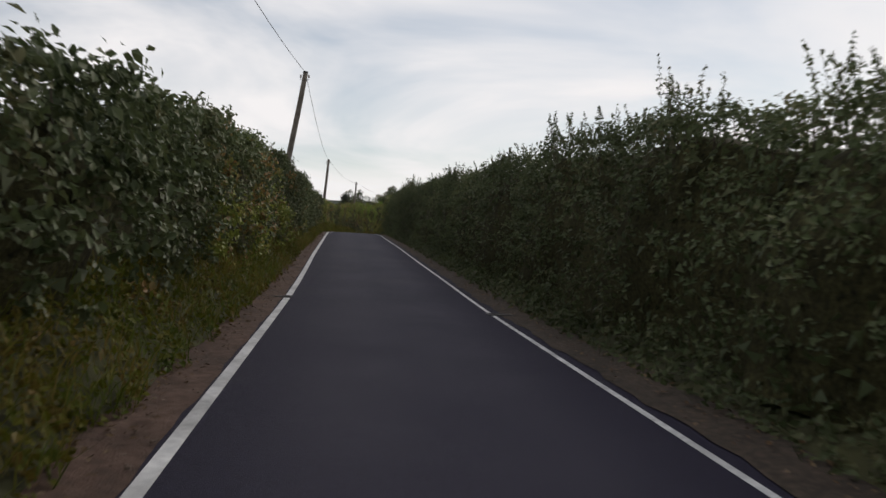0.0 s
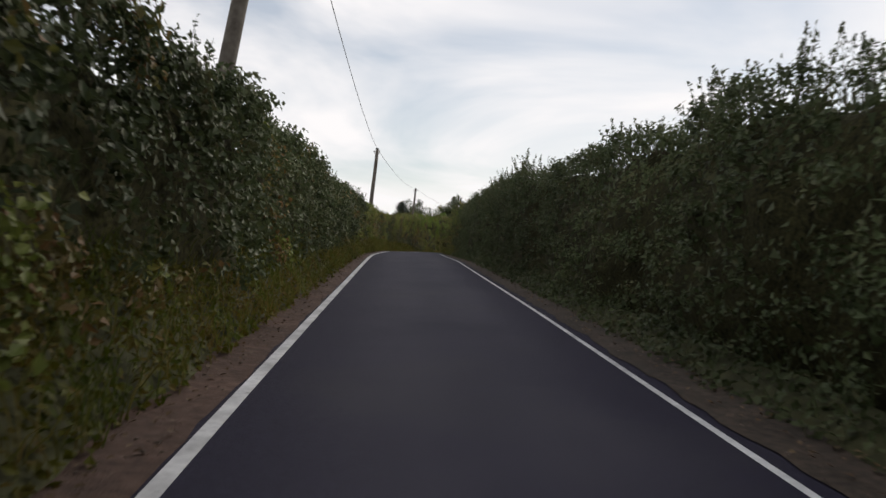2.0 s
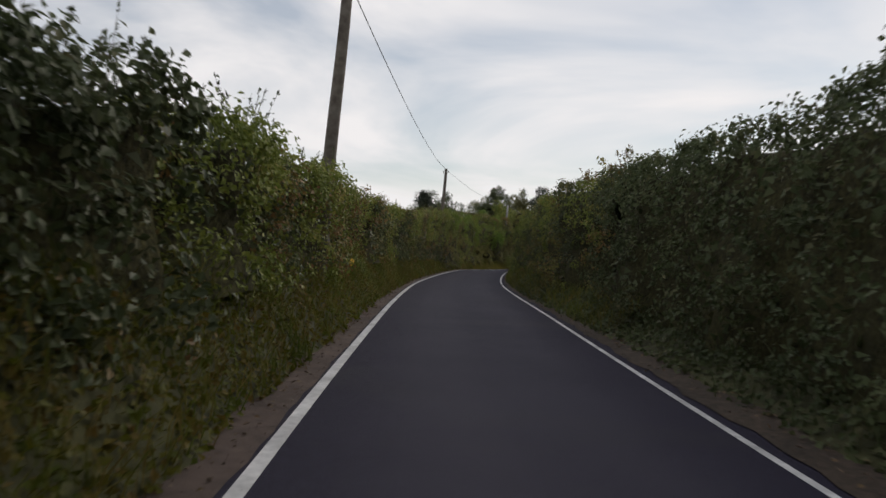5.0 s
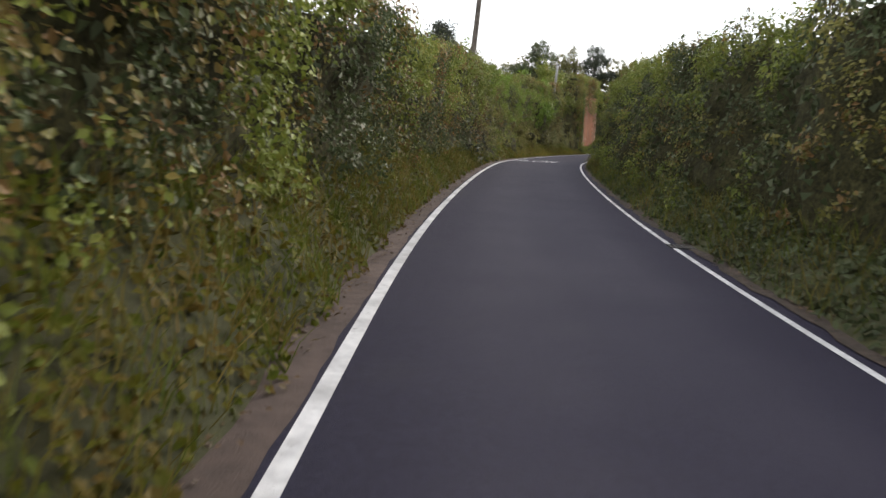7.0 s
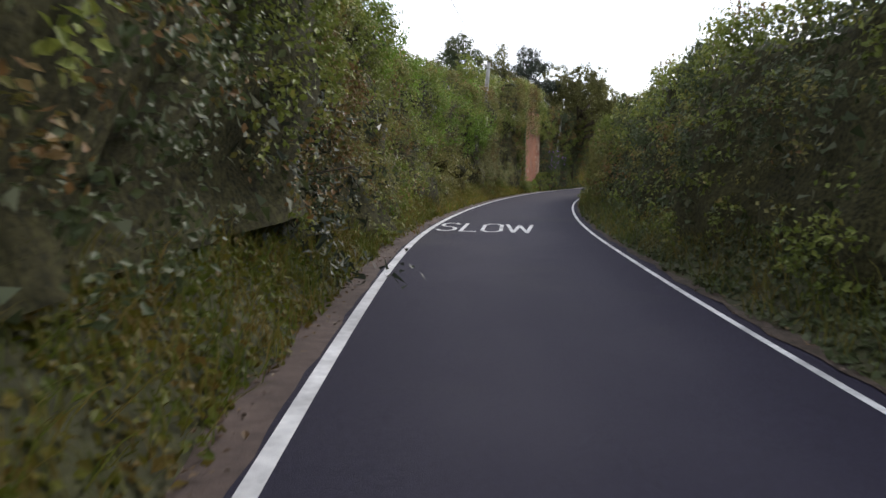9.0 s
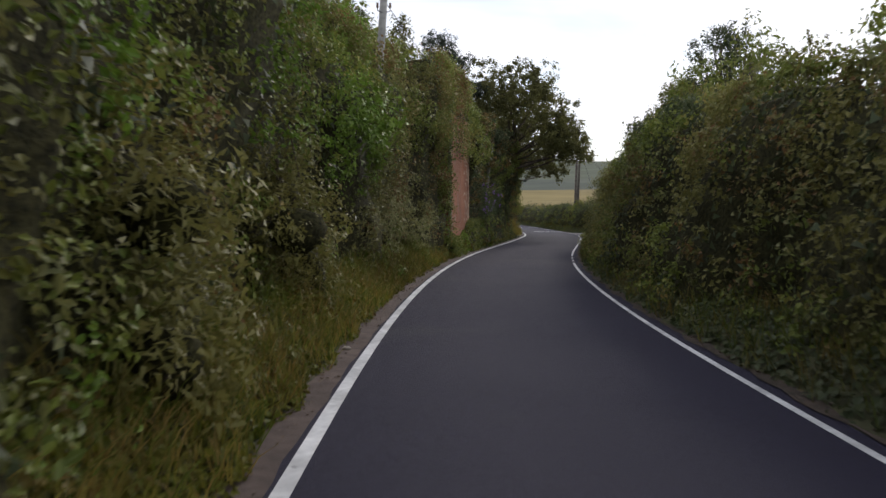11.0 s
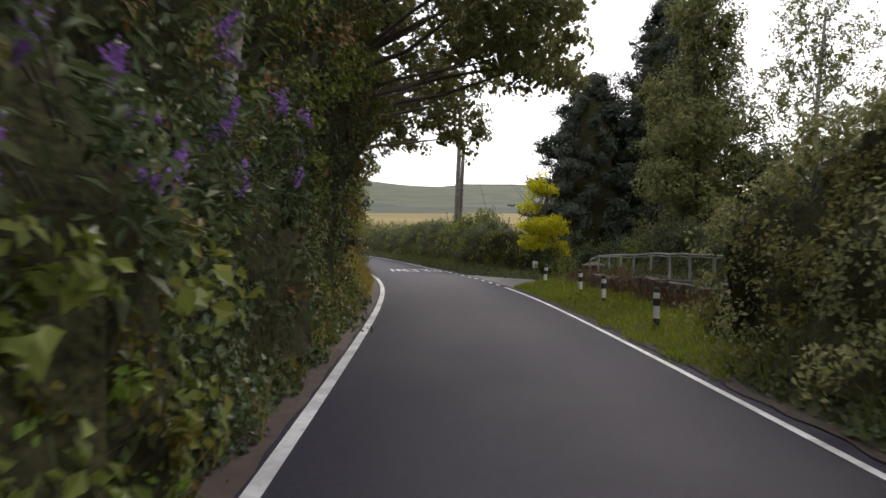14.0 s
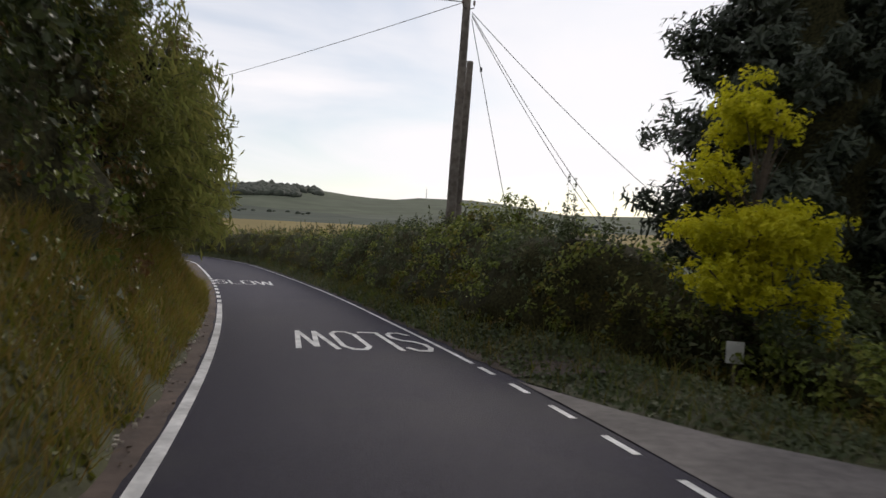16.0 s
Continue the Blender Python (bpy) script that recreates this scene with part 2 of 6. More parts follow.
M = {
    "asphalt": asphalt_material(),
    "dust": material("dusty_shoulder", [(0.062, 0.043, 0.037), (0.088, 0.062, 0.052), (0.108, 0.076, 0.062)], 0.95, 7, 8, 0.6, 90),
    "verge": leaf_material("verge_leaf", [(0.075, 0.100, 0.015), (0.110, 0.128, 0.018), (0.150, 0.142, 0.023), (0.095, 0.115, 0.017)], spec=0.12),
    "paint": material("road_paint", [(0.48, 0.48, 0.49), (0.66, 0.66, 0.66)], 0.7, 14, 10, 0.3, 120, stain=((0.10, 0.10, 0.105), 9, 0.66)),
    "earth": material("red_earth", [(0.048, 0.026, 0.018), (0.080, 0.045, 0.032), (0.115, 0.070, 0.052)], 0.95, 9, 8, 0.8, 60),
    # littered earth, darkened in colour for the shade of the right hedge
    "litter": material("shaded_litter", [(0.022, 0.016, 0.011), (0.045, 0.032, 0.022), (0.075, 0.052, 0.038)], 0.95, 14, 8, 0.9, 50),
    "soil": material("bank_soil", [(0.028, 0.029, 0.008), (0.048, 0.049, 0.013)], 0.95, 6, 8, 0.8, 30),
    "field": material("grass_field", [(0.06, 0.085, 0.025), (0.10, 0.12, 0.04)], 0.95, 0.4, 8, 0.4, 3),
    # inner shade of hedges and crowns, painted as a near-black green
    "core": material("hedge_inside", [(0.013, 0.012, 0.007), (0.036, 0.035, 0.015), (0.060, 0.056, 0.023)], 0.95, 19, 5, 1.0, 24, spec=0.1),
    "twig": material("twig_bark", [(0.05, 0.035, 0.025), (0.10, 0.08, 0.06)], 0.9, 20, 5, 0.4, 80),
    # woodland green greyed so that distance haze is part of the colour
    "far_leaf": material("hazed_woodland", [(0.040, 0.047, 0.036), (0.050, 0.058, 0.043), (0.062, 0.070, 0.052)], 0.95, 0.12, 6, 0.5, 0.6),
    "hedge": leaf_material("hedge_leaf", [(0.080, 0.106, 0.020), (0.120, 0.153, 0.029), (0.160, 0.190, 0.038), (0.200, 0.220, 0.048), (0.294, 0.220, 0.068)]),
    # dark leaf, deepened and blued further so shade is in its colour
    "dark_hedge": leaf_material("dark_shaded_leaf", [(0.042, 0.057, 0.024), (0.062, 0.081, 0.034), (0.083, 0.100, 0.044), (0.112, 0.100, 0.050)]),
    "brown_hedge": leaf_material("beech_leaf", [(0.132, 0.097, 0.033), (0.194, 0.111, 0.046), (0.124, 0.130, 0.033), (0.229, 0.140, 0.064)]),
    "bright": leaf_material("bright_leaf", [(0.104, 0.180, 0.022), (0.139, 0.222, 0.028), (0.192, 0.252, 0.039)]),
    "weed": leaf_material("weed_leaf", [(0.044, 0.063, 0.008), (0.074, 0.092, 0.010), (0.112, 0.109, 0.013), (0.134, 0.088, 0.023), (0.056, 0.080, 0.009)], spec=0.1),
    "grass": leaf_material("grass_blade", [(0.062, 0.088, 0.015), (0.096, 0.122, 0.021), (0.160, 0.134, 0.036), (0.200, 0.142, 0.048)], spec=0.1),
    "ivy": material("glossy_ivy_leaf", [(0.042, 0.066, 0.026), (0.066, 0.094, 0.036), (0.094, 0.120, 0.050), (0.125, 0.135, 0.050)], 0.5, 1.6, 3.0, 0.0, vary="island", translucent=0.25, spec=0.25, val=0.3),
    "mown": leaf_material("mown_grass", [(0.150, 0.190, 0.018), (0.200, 0.235, 0.022), (0.250, 0.250, 0.026)]),
    "straw": leaf_material("dry_grass", [(0.15, 0.17, 0.022), (0.21, 0.20, 0.03), (0.27, 0.18, 0.055), (0.12, 0.15, 0.02), (0.20, 0.10, 0.04)]),
    "willow": leaf_material("willow_leaf", [(0.127, 0.121, 0.040), (0.186, 0.165, 0.054), (0.273, 0.209, 0.080)]),
    # pale grey-green leaf, lightened to put sky glow on back-lit shrubs into colour
    "pale_skylit": leaf_material("pale_skylit_leaf", [(0.19, 0.20, 0.085), (0.26, 0.265, 0.115), (0.34, 0.325, 0.15)], 0.45),
    "bamboo": leaf_material("bamboo_leaf", [(0.14, 0.16, 0.045), (0.21, 0.225, 0.062), (0.30, 0.28, 0.09)], 0.5),
    "oak": leaf_material("oak_leaf", [(0.090, 0.092, 0.032), (0.130, 0.130, 0.042), (0.172, 0.162, 0.052)], 0.3),
    "conifer": leaf_material("conifer_needle", [(0.023, 0.031, 0.018), (0.034, 0.044, 0.027), (0.047, 0.055, 0.033)], 0.1),
    "birch": leaf_material("birch_leaf", [(0.115, 0.125, 0.044), (0.158, 0.163, 0.055), (0.215, 0.202, 0.078)], 0.35),
    "olive": leaf_material("olive_leaf", [(0.125, 0.126, 0.036), (0.175, 0.165, 0.048), (0.225, 0.205, 0.068)], 0.35),
    "gold": leaf_material("golden_leaf", [(0.38, 0.38, 0.015), (0.50, 0.48, 0.02), (0.60, 0.55, 0.03)], 0.5),
    "gold_leaf": material("withered_yellow_leaf", [(0.50, 0.30, 0.02), (0.62, 0.42, 0.05)], 0.7, 18, 4, 0.3, 60, translucent=0.3),
    "flower": leaf_material("buddleia_flower", [(0.240, 0.119, 0.364), (0.360, 0.204, 0.520)], 0.2),
    "wood": material("pole_wood", [(0.075, 0.062, 0.05), (0.13, 0.11, 0.09), (0.17, 0.15, 0.13)], 0.9, 7, 8, 0.6, 70),
    "rail": material("weathered_rail", [(0.24, 0.24, 0.22), (0.36, 0.35, 0.32)], 0.85, 9, 8, 0.4, 60),
    "wire": material("cable_black", [(0.03, 0.03, 0.03), (0.05, 0.05, 0.05)], 0.6, 5, 2, 0.0),
    "brick": material("red_brick", [(0.195, 0.064, 0.024), (0.212, 0.071, 0.027), (0.205, 0.072, 0.029), (0.222, 0.079, 0.033)], 0.92, 5, 8, 0.5, 40, vary="object", stain=((0.19, 0.098, 0.058), 1.7, 0.57, 0.6)),
    "brick_rest": material("red_brick_rest", [(0.195, 0.064, 0.024), (0.212, 0.071, 0.027), (0.205, 0.072, 0.029), (0.222, 0.079, 0.033)], 0.92, 5, 8, 0.5, 40, vary="island", stain=((0.19, 0.098, 0.058), 1.7, 0.57, 0.6)),
    "mortar": material("old_mortar", [(0.200, 0.070, 0.030), (0.225, 0.085, 0.040)], 0.95, 5, 8, 0.5, 60, stain=((0.19, 0.098, 0.058), 1.7, 0.57, 0.6)),
    "pale_brick": material("pale_brick", [(0.28, 0.165, 0.10), (0.39, 0.265, 0.185)], 0.92, 9, 6, 0.5, 60, stain=((0.185, 0.066, 0.034), 2.4, 0.50, 0.6)),
    "lime_stone": material("lime_stone", [(0.17, 0.115, 0.075), (0.26, 0.19, 0.135)], 0.95, 11, 8, 0.8, 40),
    "black": material("post_black", [(0.015, 0.015, 0.016), (0.03, 0.03, 0.03)], 0.6, 8, 6, 0.2, 60),
    "white": material("post_white", [(0.55, 0.55, 0.53), (0.72, 0.72, 0.70)], 0.6, 8, 6, 0.2, 60),
    "concrete": material("drive_concrete", [(0.095, 0.086, 0.082), (0.145, 0.130, 0.125)], 0.9, 8, 8, 0.4, 70),
    "stone": material("wall_stone", [(0.05, 0.040, 0.032), (0.09, 0.072, 0.056), (0.13, 0.105, 0.085), (0.075, 0.070, 0.052)], 0.95, 9, 8, 0.9, 30, vary="object", stain=((0.05, 0.060, 0.028), 2.5, 0.58)),
    "wall_earth": material("joint_earth", [(0.022, 0.018, 0.013), (0.05, 0.040, 0.030)], 0.95, 12, 8, 0.8, 40),
    "steel": material("grey_painted_steel", [(0.20, 0.21, 0.20), (0.30, 0.31, 0.29)], 0.55, 9, 6, 0.2, 60, stain=((0.16, 0.09, 0.05), 6, 0.68)),
    "stone_bits": material("stone_crumbs", [(0.05, 0.035, 0.026), (0.11, 0.08, 0.06), (0.20, 0.16, 0.13)], 0.95, 20, 4, 0.3, 60, vary="island"),
    "pale_stone": material("pale_stone", [(0.30, 0.27, 0.22), (0.42, 0.38, 0.32)], 0.9, 14, 6, 0.6, 40),
    "dead": leaf_material("dead_leaf", [(0.06, 0.035, 0.018), (0.10, 0.06, 0.03), (0.15, 0.10, 0.055), (0.09, 0.075, 0.03)], 0.1),
    "ceramic": material("insulator", [(0.12, 0.08, 0.06), (0.16, 0.11, 0.08)], 0.25, 5, 2, 0.0),
}

# ---------------- the line of the lane ----------------
STEP, S0 = 5.0, -5.0
HEADING = [7.52, 7.56, 7.62, 7.55, 7.57, 7.93, 8.2, 7.81, 7.84, 7.97, 8.02, 7.85, 7.75, 7.35, 6.84, 6.6, 6.46, 6.05, 5.45, 3.8, 2.43, 1.58, 0.8, -0.23, -1.97, -4.13, -5.99, -7.21, -8.96, -10.82, -12.81, -15.2, -17.13, -17.56, -17.28, -16.56, -14.92, -12.82, -10.05, -8.26, -6.94, -6.02, -4.98, -4.12, -3.56, -3.3, -3.17, -3.12, -3.09, -3.09, -3.08, -3.08, -3.08, -3.08]
LEVEL = [-0.898, -0.544, 0.172, 0.808, 0.974, 0.97, 1.02, 0.77, 0.621, 0.393, 0.109, 0.013, -0.072, -0.143, -0.207]  # every 20 m
CAMBER = [-0.0199, -0.0258, -0.0245, -0.013, -0.008, 0.0126, -0.0009, -0.0016, -0.0018, -0.0012]  # every 30 m
HALF = 1.75  # from the middle to either edge line


def lane_tables():
    sf = np.arange(-65.0, 300.0, 1.0)
    th = np.radians(np.interp(sf, S0 + STEP * np.arange(len(HEADING)), HEADING))
    # beyond the last bend the lane swings on to the left
    th = th + np.radians(np.interp(sf, [228, 290], [0, 35]))
    mid = (th[1:] + th[:-1]) / 2
    x, y = np.r_[0, np.cumsum(-np.sin(mid))], np.r_[0, np.cumsum(np.cos(mid))]
    i0 = int(np.argmin(abs(sf)))
    z = np.interp(sf, S0 + 20.0 * np.arange(len(LEVEL)), LEVEL)
    k = np.array([1, 2, 3, 4, 3, 2, 1]) / 16.0
    z = np.convolve(np.pad(z, 3, mode="edge"), k, mode="valid")
    c = np.interp(sf, S0 + 30.0 * np.arange(len(CAMBER)), CAMBER)
    return sf, x - x[i0], y - y[i0], z - np.interp(0, S0 + 20.0 * np.arange(len(LEVEL)), LEVEL), th, c


SF, RX, RY, RZ, RTH, RC = lane_tables()


def dip(s, off):
    """How far the ground falls away from the lane down the side drive."""
    k, a, b = (np.clip(v, 0, 1) for v in ((off - 3.6) / 3.2, (s - 181.0) / 2.0, (193.0 - s) / 4.0))
    return 0.65 * k * k * (3 - 2 * k) * a * b


def lane(s, off, h=0.0):
    """World places s metres along the lane, off metres to its right and h above it."""
    s, off, h = np.broadcast_arrays(np.asarray(s, float), np.asarray(off, float), np.asarray(h, float))
    t = np.interp(s, SF, RTH)
    tilt = np.clip(off, -6, 6) * np.interp(s, SF, RC)
    return np.stack([np.interp(s, SF, RX) + off * np.cos(t), np.interp(s, SF, RY) + off * np.sin(t), np.interp(s, SF, RZ) + tilt + h - dip(s, off)], -1)


def nearest(x, y):
    """Distance along and to the right of the lane for arrays of places."""
    x, y = np.asarray(x, float), np.asarray(y, float)
    d = (x[..., None] - RX) ** 2 + (y[..., None] - RY) ** 2
    i = d.argmin(-1)
    off = (x - RX[i]) * np.cos(RTH[i]) + (y - RY[i]) * np.sin(RTH[i])
    return SF[i], off, np.sqrt(d.min(-1))


def heading(s):
    return float(np.interp(s, SF, RTH))


# ---------------- mesh helpers ----------------


def mesh_object(name, verts, faces, mat, parent=None, label="", smooth=False):
    me = bpy.data.meshes.new(name)
    me.from_pydata([tuple(v) for v in verts], [], [tuple(f) for f in faces])
    me.materials.append(mat)
    if smooth:
        me.polygons.foreach_set("use_smooth", [True] * len(me.polygons))
    me.update()
    ob = new(name, me)
    ob.parent = parent
    return tagged(ob, label) if label else ob


def array_object(name, verts, corners, size, mat, parent=None, label="", smooth=False):
    """A mesh of equal faces (size corners each) from arrays."""
    me = bpy.data.meshes.new(name)
    n = len(corners) // size
    me.vertices.add(len(verts))
    me.vertices.foreach_set("co", np.asarray(verts, np.float32).ravel())
    me.loops.add(len(corners))
    me.loops.foreach_set("vertex_index", np.asarray(corners, np.int32))
    me.polygons.add(n)
    me.polygons.foreach_set("loop_start", np.arange(0, n * size, size, dtype=np.int32))
    me.polygons.foreach_set("use_smooth", np.full(n, smooth))
    me.materials.append(mat)
    me.update(calc_edges=True)
    ob = new(name, me)
    ob.parent = parent
    return tagged(ob, label) if label else ob


def part(name, bm, mat, parent, label="", smooth=False):
    me = bpy.data.meshes.new(name)
    bm.to_mesh(me)
    bm.free()
    me.materials.append(mat)
    if smooth:
        me.polygons.foreach_set("use_smooth", [True] * len(me.polygons))
    ob = new(name, me)
    ob.parent = parent
    return tagged(ob, label) if label else ob


def thing(name, label, category, place=(0, 0, 0), turn=0.0, group="", kind=""):
    e = new(name)
    e.matrix_basis = pose(*place, 0, 0, turn)
    return tagged(e, label, category, group, kind)


def box_bm(sx, sy, sz, at=(0, 0, 0), bevel=0.0):
    bm = bmesh.new()
    bmesh.ops.create_cube(bm, size=1.0, matrix=Matrix.Translation(at) @ Matrix.Diagonal((sx, sy, sz, 1)))
    if bevel:
        bmesh.ops.bevel(bm, geom=bm.edges[:], offset=bevel, segments=1, affect="EDGES")
    return bm


def tube(points, radii, sides=8):
    """Vertices and quads of a tapering tube through points."""
    pts = np.asarray(points, float)
    tang = np.gradient(pts, axis=0)
    tang /= np.linalg.norm(tang, axis=1)[:, None] + 1e-9
    ref = np.where(abs(tang[:, 2:3]) > 0.9, [[1.0, 0, 0]], [[0, 0, 1.0]])
    u = np.cross(tang, ref)
    u /= np.linalg.norm(u, axis=1)[:, None] + 1e-9
    w = np.cross(tang, u)
    a = np.linspace(0, 2 * np.pi, sides, endpoint=False)
    ring = np.cos(a)[None, :, None] * u[:, None] + np.sin(a)[None, :, None] * w[:, None]
    v = (pts[:, None] + ring * np.asarray(radii, float)[:, None, None]).reshape(-1, 3)
    f = [(i * sides + j, i * sides + (j + 1) % sides, (i + 1) * sides + (j + 1) % sides, (i + 1) * sides + j) for i in range(len(pts) - 1) for j in range(sides)]
    f.append(tuple(range(sides - 1, -1, -1)))
    f.append(tuple((len(pts) - 1) * sides + j for j in range(sides)))
    return v, f


def joined(pieces):
    vs, fs, n = [], [], 0
    for v, f in pieces:
        vs.append(np.asarray(v, float))
        fs += [tuple(i + n for i in q) for q in f]
        n += len(v)
    return np.concatenate(vs), fs


def unit(v):
    return v / (np.linalg.norm(v, axis=-1, keepdims=True) + 1e-9)


def leaves(name, places, facing, size, mat, parent=None, label="", wide=0.6, droop=0.5, rng=None, simple=False, oval=False):
    """Many small folded leaves: two triangles each along a rib; simple ones are single triangles, oval ones have a rounded outline."""
    rng = rng or np.random.default_rng(1)
    n = len(places)
    nrm = unit(facing + rng.normal(0, 0.55, (n, 3)))
    along = rng.normal(0, 1, (n, 3))
    along[:, 2] -= droop
    along = unit(along - (along * nrm).sum(1)[:, None] * nrm)
    side = np.cross(nrm, along)
    size = np.broadcast_to(size, (n,)) * rng.uniform(0.65, 1.3, n)
    a, w, fold = along * size[:, None], side * (size * wide * 0.5)[:, None], nrm * (size * 0.12)[:, None]
    if simple:
        v = np.stack([places - 0.45 * a + w, places - 0.45 * a - w, places + 0.6 * a], 1).reshape(-1, 3)
        return array_object(name, v, np.arange(3 * n), 3, mat, parent, label)
    if oval:
        v = np.stack([places - 0.48 * a + 0.3 * w, places + 0.02 * a + w + fold, places + 0.55 * a - 0.3 * fold, places + 0.02 * a - w + fold, places - 0.48 * a - 0.3 * w], 1).reshape(-1, 3)
        corners = ((np.arange(n) * 5)[:, None] + np.array([[0, 1, 2, 0, 2, 4, 4, 2, 3]])).ravel()
        return array_object(name, v, corners, 3, mat, parent, label)
    v = np.stack([places - 0.5 * a, places + w + fold - 0.05 * a, places + 0.5 * a, places - w + fold - 0.05 * a], 1).reshape(-1, 3)
    base = (np.arange(n) * 4)[:, None]
    corners = (base + np.array([[0, 1, 2, 0, 2, 3]])).ravel()
    return array_object(name, v, corners, 3, mat, parent, label)


def wavy(p, scale, seed=0.0):
    """Smooth unevenness in -1..1 by sums of sines over places."""
    x, y, z = (np.asarray(p, float) / scale).T
    return (np.sin(x * 1.7 + 1.3 * np.sin(y * 1.1 + seed) + seed) + np.sin(y * 2.1 + 1.7 * np.sin(z * 1.3 + 2 * seed)) + np.sin(z * 2.3 + 1.1 * np.sin(x * 1.9 + 3 * seed))) / 3

# ---------------- ground ----------------


def land(x, y):
    """Height of the open land: level with the lane beside it, rising to downs far off."""
    s, off, d = nearest(x, y)
    near = np.interp(s, SF, RZ) + np.clip(off, -6, 6) * np.interp(s, SF, RC) - 0.06
    near = near - dip(s, off) * (d < 30)
    rise = np.interp(d, [0, 8, 60, 160, 420, 700, 900], [0, 0, 1.2, 4.6, 15.0, 29.0, 34.0])
    az = np.degrees(np.arctan2(x, np.maximum(y - 170, 1.0)))
    crest = np.interp(az, [-40, 0, 6, 10, 12, 16, 18, 21, 24, 27, 30, 37, 60], [58, 66, 79, 89, 83, 72, 74, 80, 79, 69, 61, 63, 54]) + 0.9 * np.sin(az * 2.3) + 0.6 * np.sin(az * 5.1)
    ridge = np.interp(d, [720, 1250, 1500, 3200], [0, 1, 1.0, 0.6]) * (crest - 30)
    return near * np.clip(1 - d / 400, 0, 1) + rise + np.maximum(ridge, 0)


def build_ground():
    def axis(lo, hi):
        fine = np.arange(lo, hi + 0.1, 4.0)
        grow = np.cumsum(4.0 * 1.1 ** np.arange(1, 46))
        return np.r_[lo - grow[::-1], fine, hi + grow]

    gx, gy = axis(-40, 40), axis(-70, 290)
    X, Y = np.meshgrid(gx, gy)
    Z = np.array([land(X[i], Y[i]) for i in range(len(gy))])
    nx = len(gx)
    idx = np.arange(len(gy) * nx).reshape(len(gy), nx)
    q = np.stack([idx[:-1, :-1], idx[:-1, 1:], idx[1:, 1:], idx[1:, :-1]], -1).reshape(-1)
    ob = array_object("ground", np.stack([X, Y, Z], -1).reshape(-1, 3), q, 4, M["land"], smooth=True)
    tagged(ob, "green and tan farm fields rising to distant downs", "ground", kind="structure")


def land_material():
    mat = material("farm_land", [(0.10, 0.12, 0.045), (0.14, 0.15, 0.06)], 1.0, 0.05, 8, 0.3, 0.5, spec=0.08)
    nt = mat.node_tree
    N, L = nt.nodes.new, nt.links.new
    b = nt.nodes["Principled BSDF"]
    co, vor = N("ShaderNodeTexCoord"), N("ShaderNodeTexVoronoi")
    vor.inputs["Scale"].default_value = 0.0045
    L(co.outputs["Object"], vor.inputs["Vector"])
    ramp = N("ShaderNodeValToRGB")
    # muted greens; haze over the far downs is put into these colours
    cols = [(0.075, 0.086, 0.064), (0.056, 0.067, 0.051), (0.090, 0.102, 0.068), (0.050, 0.061, 0.049), (0.080, 0.093, 0.064), (0.115, 0.108, 0.073)]
    while len(ramp.color_ramp.elements) < len(cols):
        ramp.color_ramp.elements.new(0.5)
    for i, c in enumerate(cols):
        ramp.color_ramp.elements[i].position, ramp.color_ramp.elements[i].color = i / len(cols), (*c, 1)
    ramp.color_ramp.interpolation = "CONSTANT"
    L(vor.outputs["Color"], ramp.inputs[0])
    n = N("ShaderNodeTexNoise")
    n.inputs["Scale"].default_value, n.inputs["Detail"].default_value = 0.03, 8
    L(co.outputs["Object"], n.inputs["Vector"])
    hsv = N("ShaderNodeHueSaturation")
    mr = N("ShaderNodeMapRange")
    mr.inputs["To Min"].default_value, mr.inputs["To Max"].default_value = 0.55, 1.45
    L(n.outputs[0], mr.inputs[0])
    L(mr.outputs[0], hsv.inputs["Value"])
    L(ramp.outputs[0], hsv.inputs["Color"])
    # a pale stubble field lies between the lane and the downs
    geo, sep = N("ShaderNodeNewGeometry"), N("ShaderNodeSeparateXYZ")
    L(geo.outputs["Position"], sep.inputs[0])
    lo, hi, both = N("ShaderNodeMath"), N("ShaderNodeMath"), N("ShaderNodeMath")
    lo.operation, hi.operation, both.operation = "GREATER_THAN", "LESS_THAN", "MULTIPLY"
    lo.inputs[1].default_value, hi.inputs[1].default_value = 262.0, 620.0
    L(sep.outputs[1], lo.inputs[0])
    L(sep.outputs[1], hi.inputs[0])
    L(lo.outputs[0], both.inputs[0])
    L(hi.outputs[0], both.inputs[1])
    field = N("ShaderNodeHueSaturation")
    field.inputs["Color"].default_value = (0.185, 0.145, 0.055, 1)
    L(mr.outputs[0], field.inputs["Value"])
    mix = N("ShaderNodeMix")
    mix.data_type = "RGBA"
    L(both.outputs[0], mix.inputs["Factor"])
    L(hsv.outputs[0], mix.inputs["A"])
    L(field.outputs[0], mix.inputs["B"])
    L(mix.outputs["Result"], b.inputs["Base Color"])
    return mat


M["land"] = land_material()
build_ground()


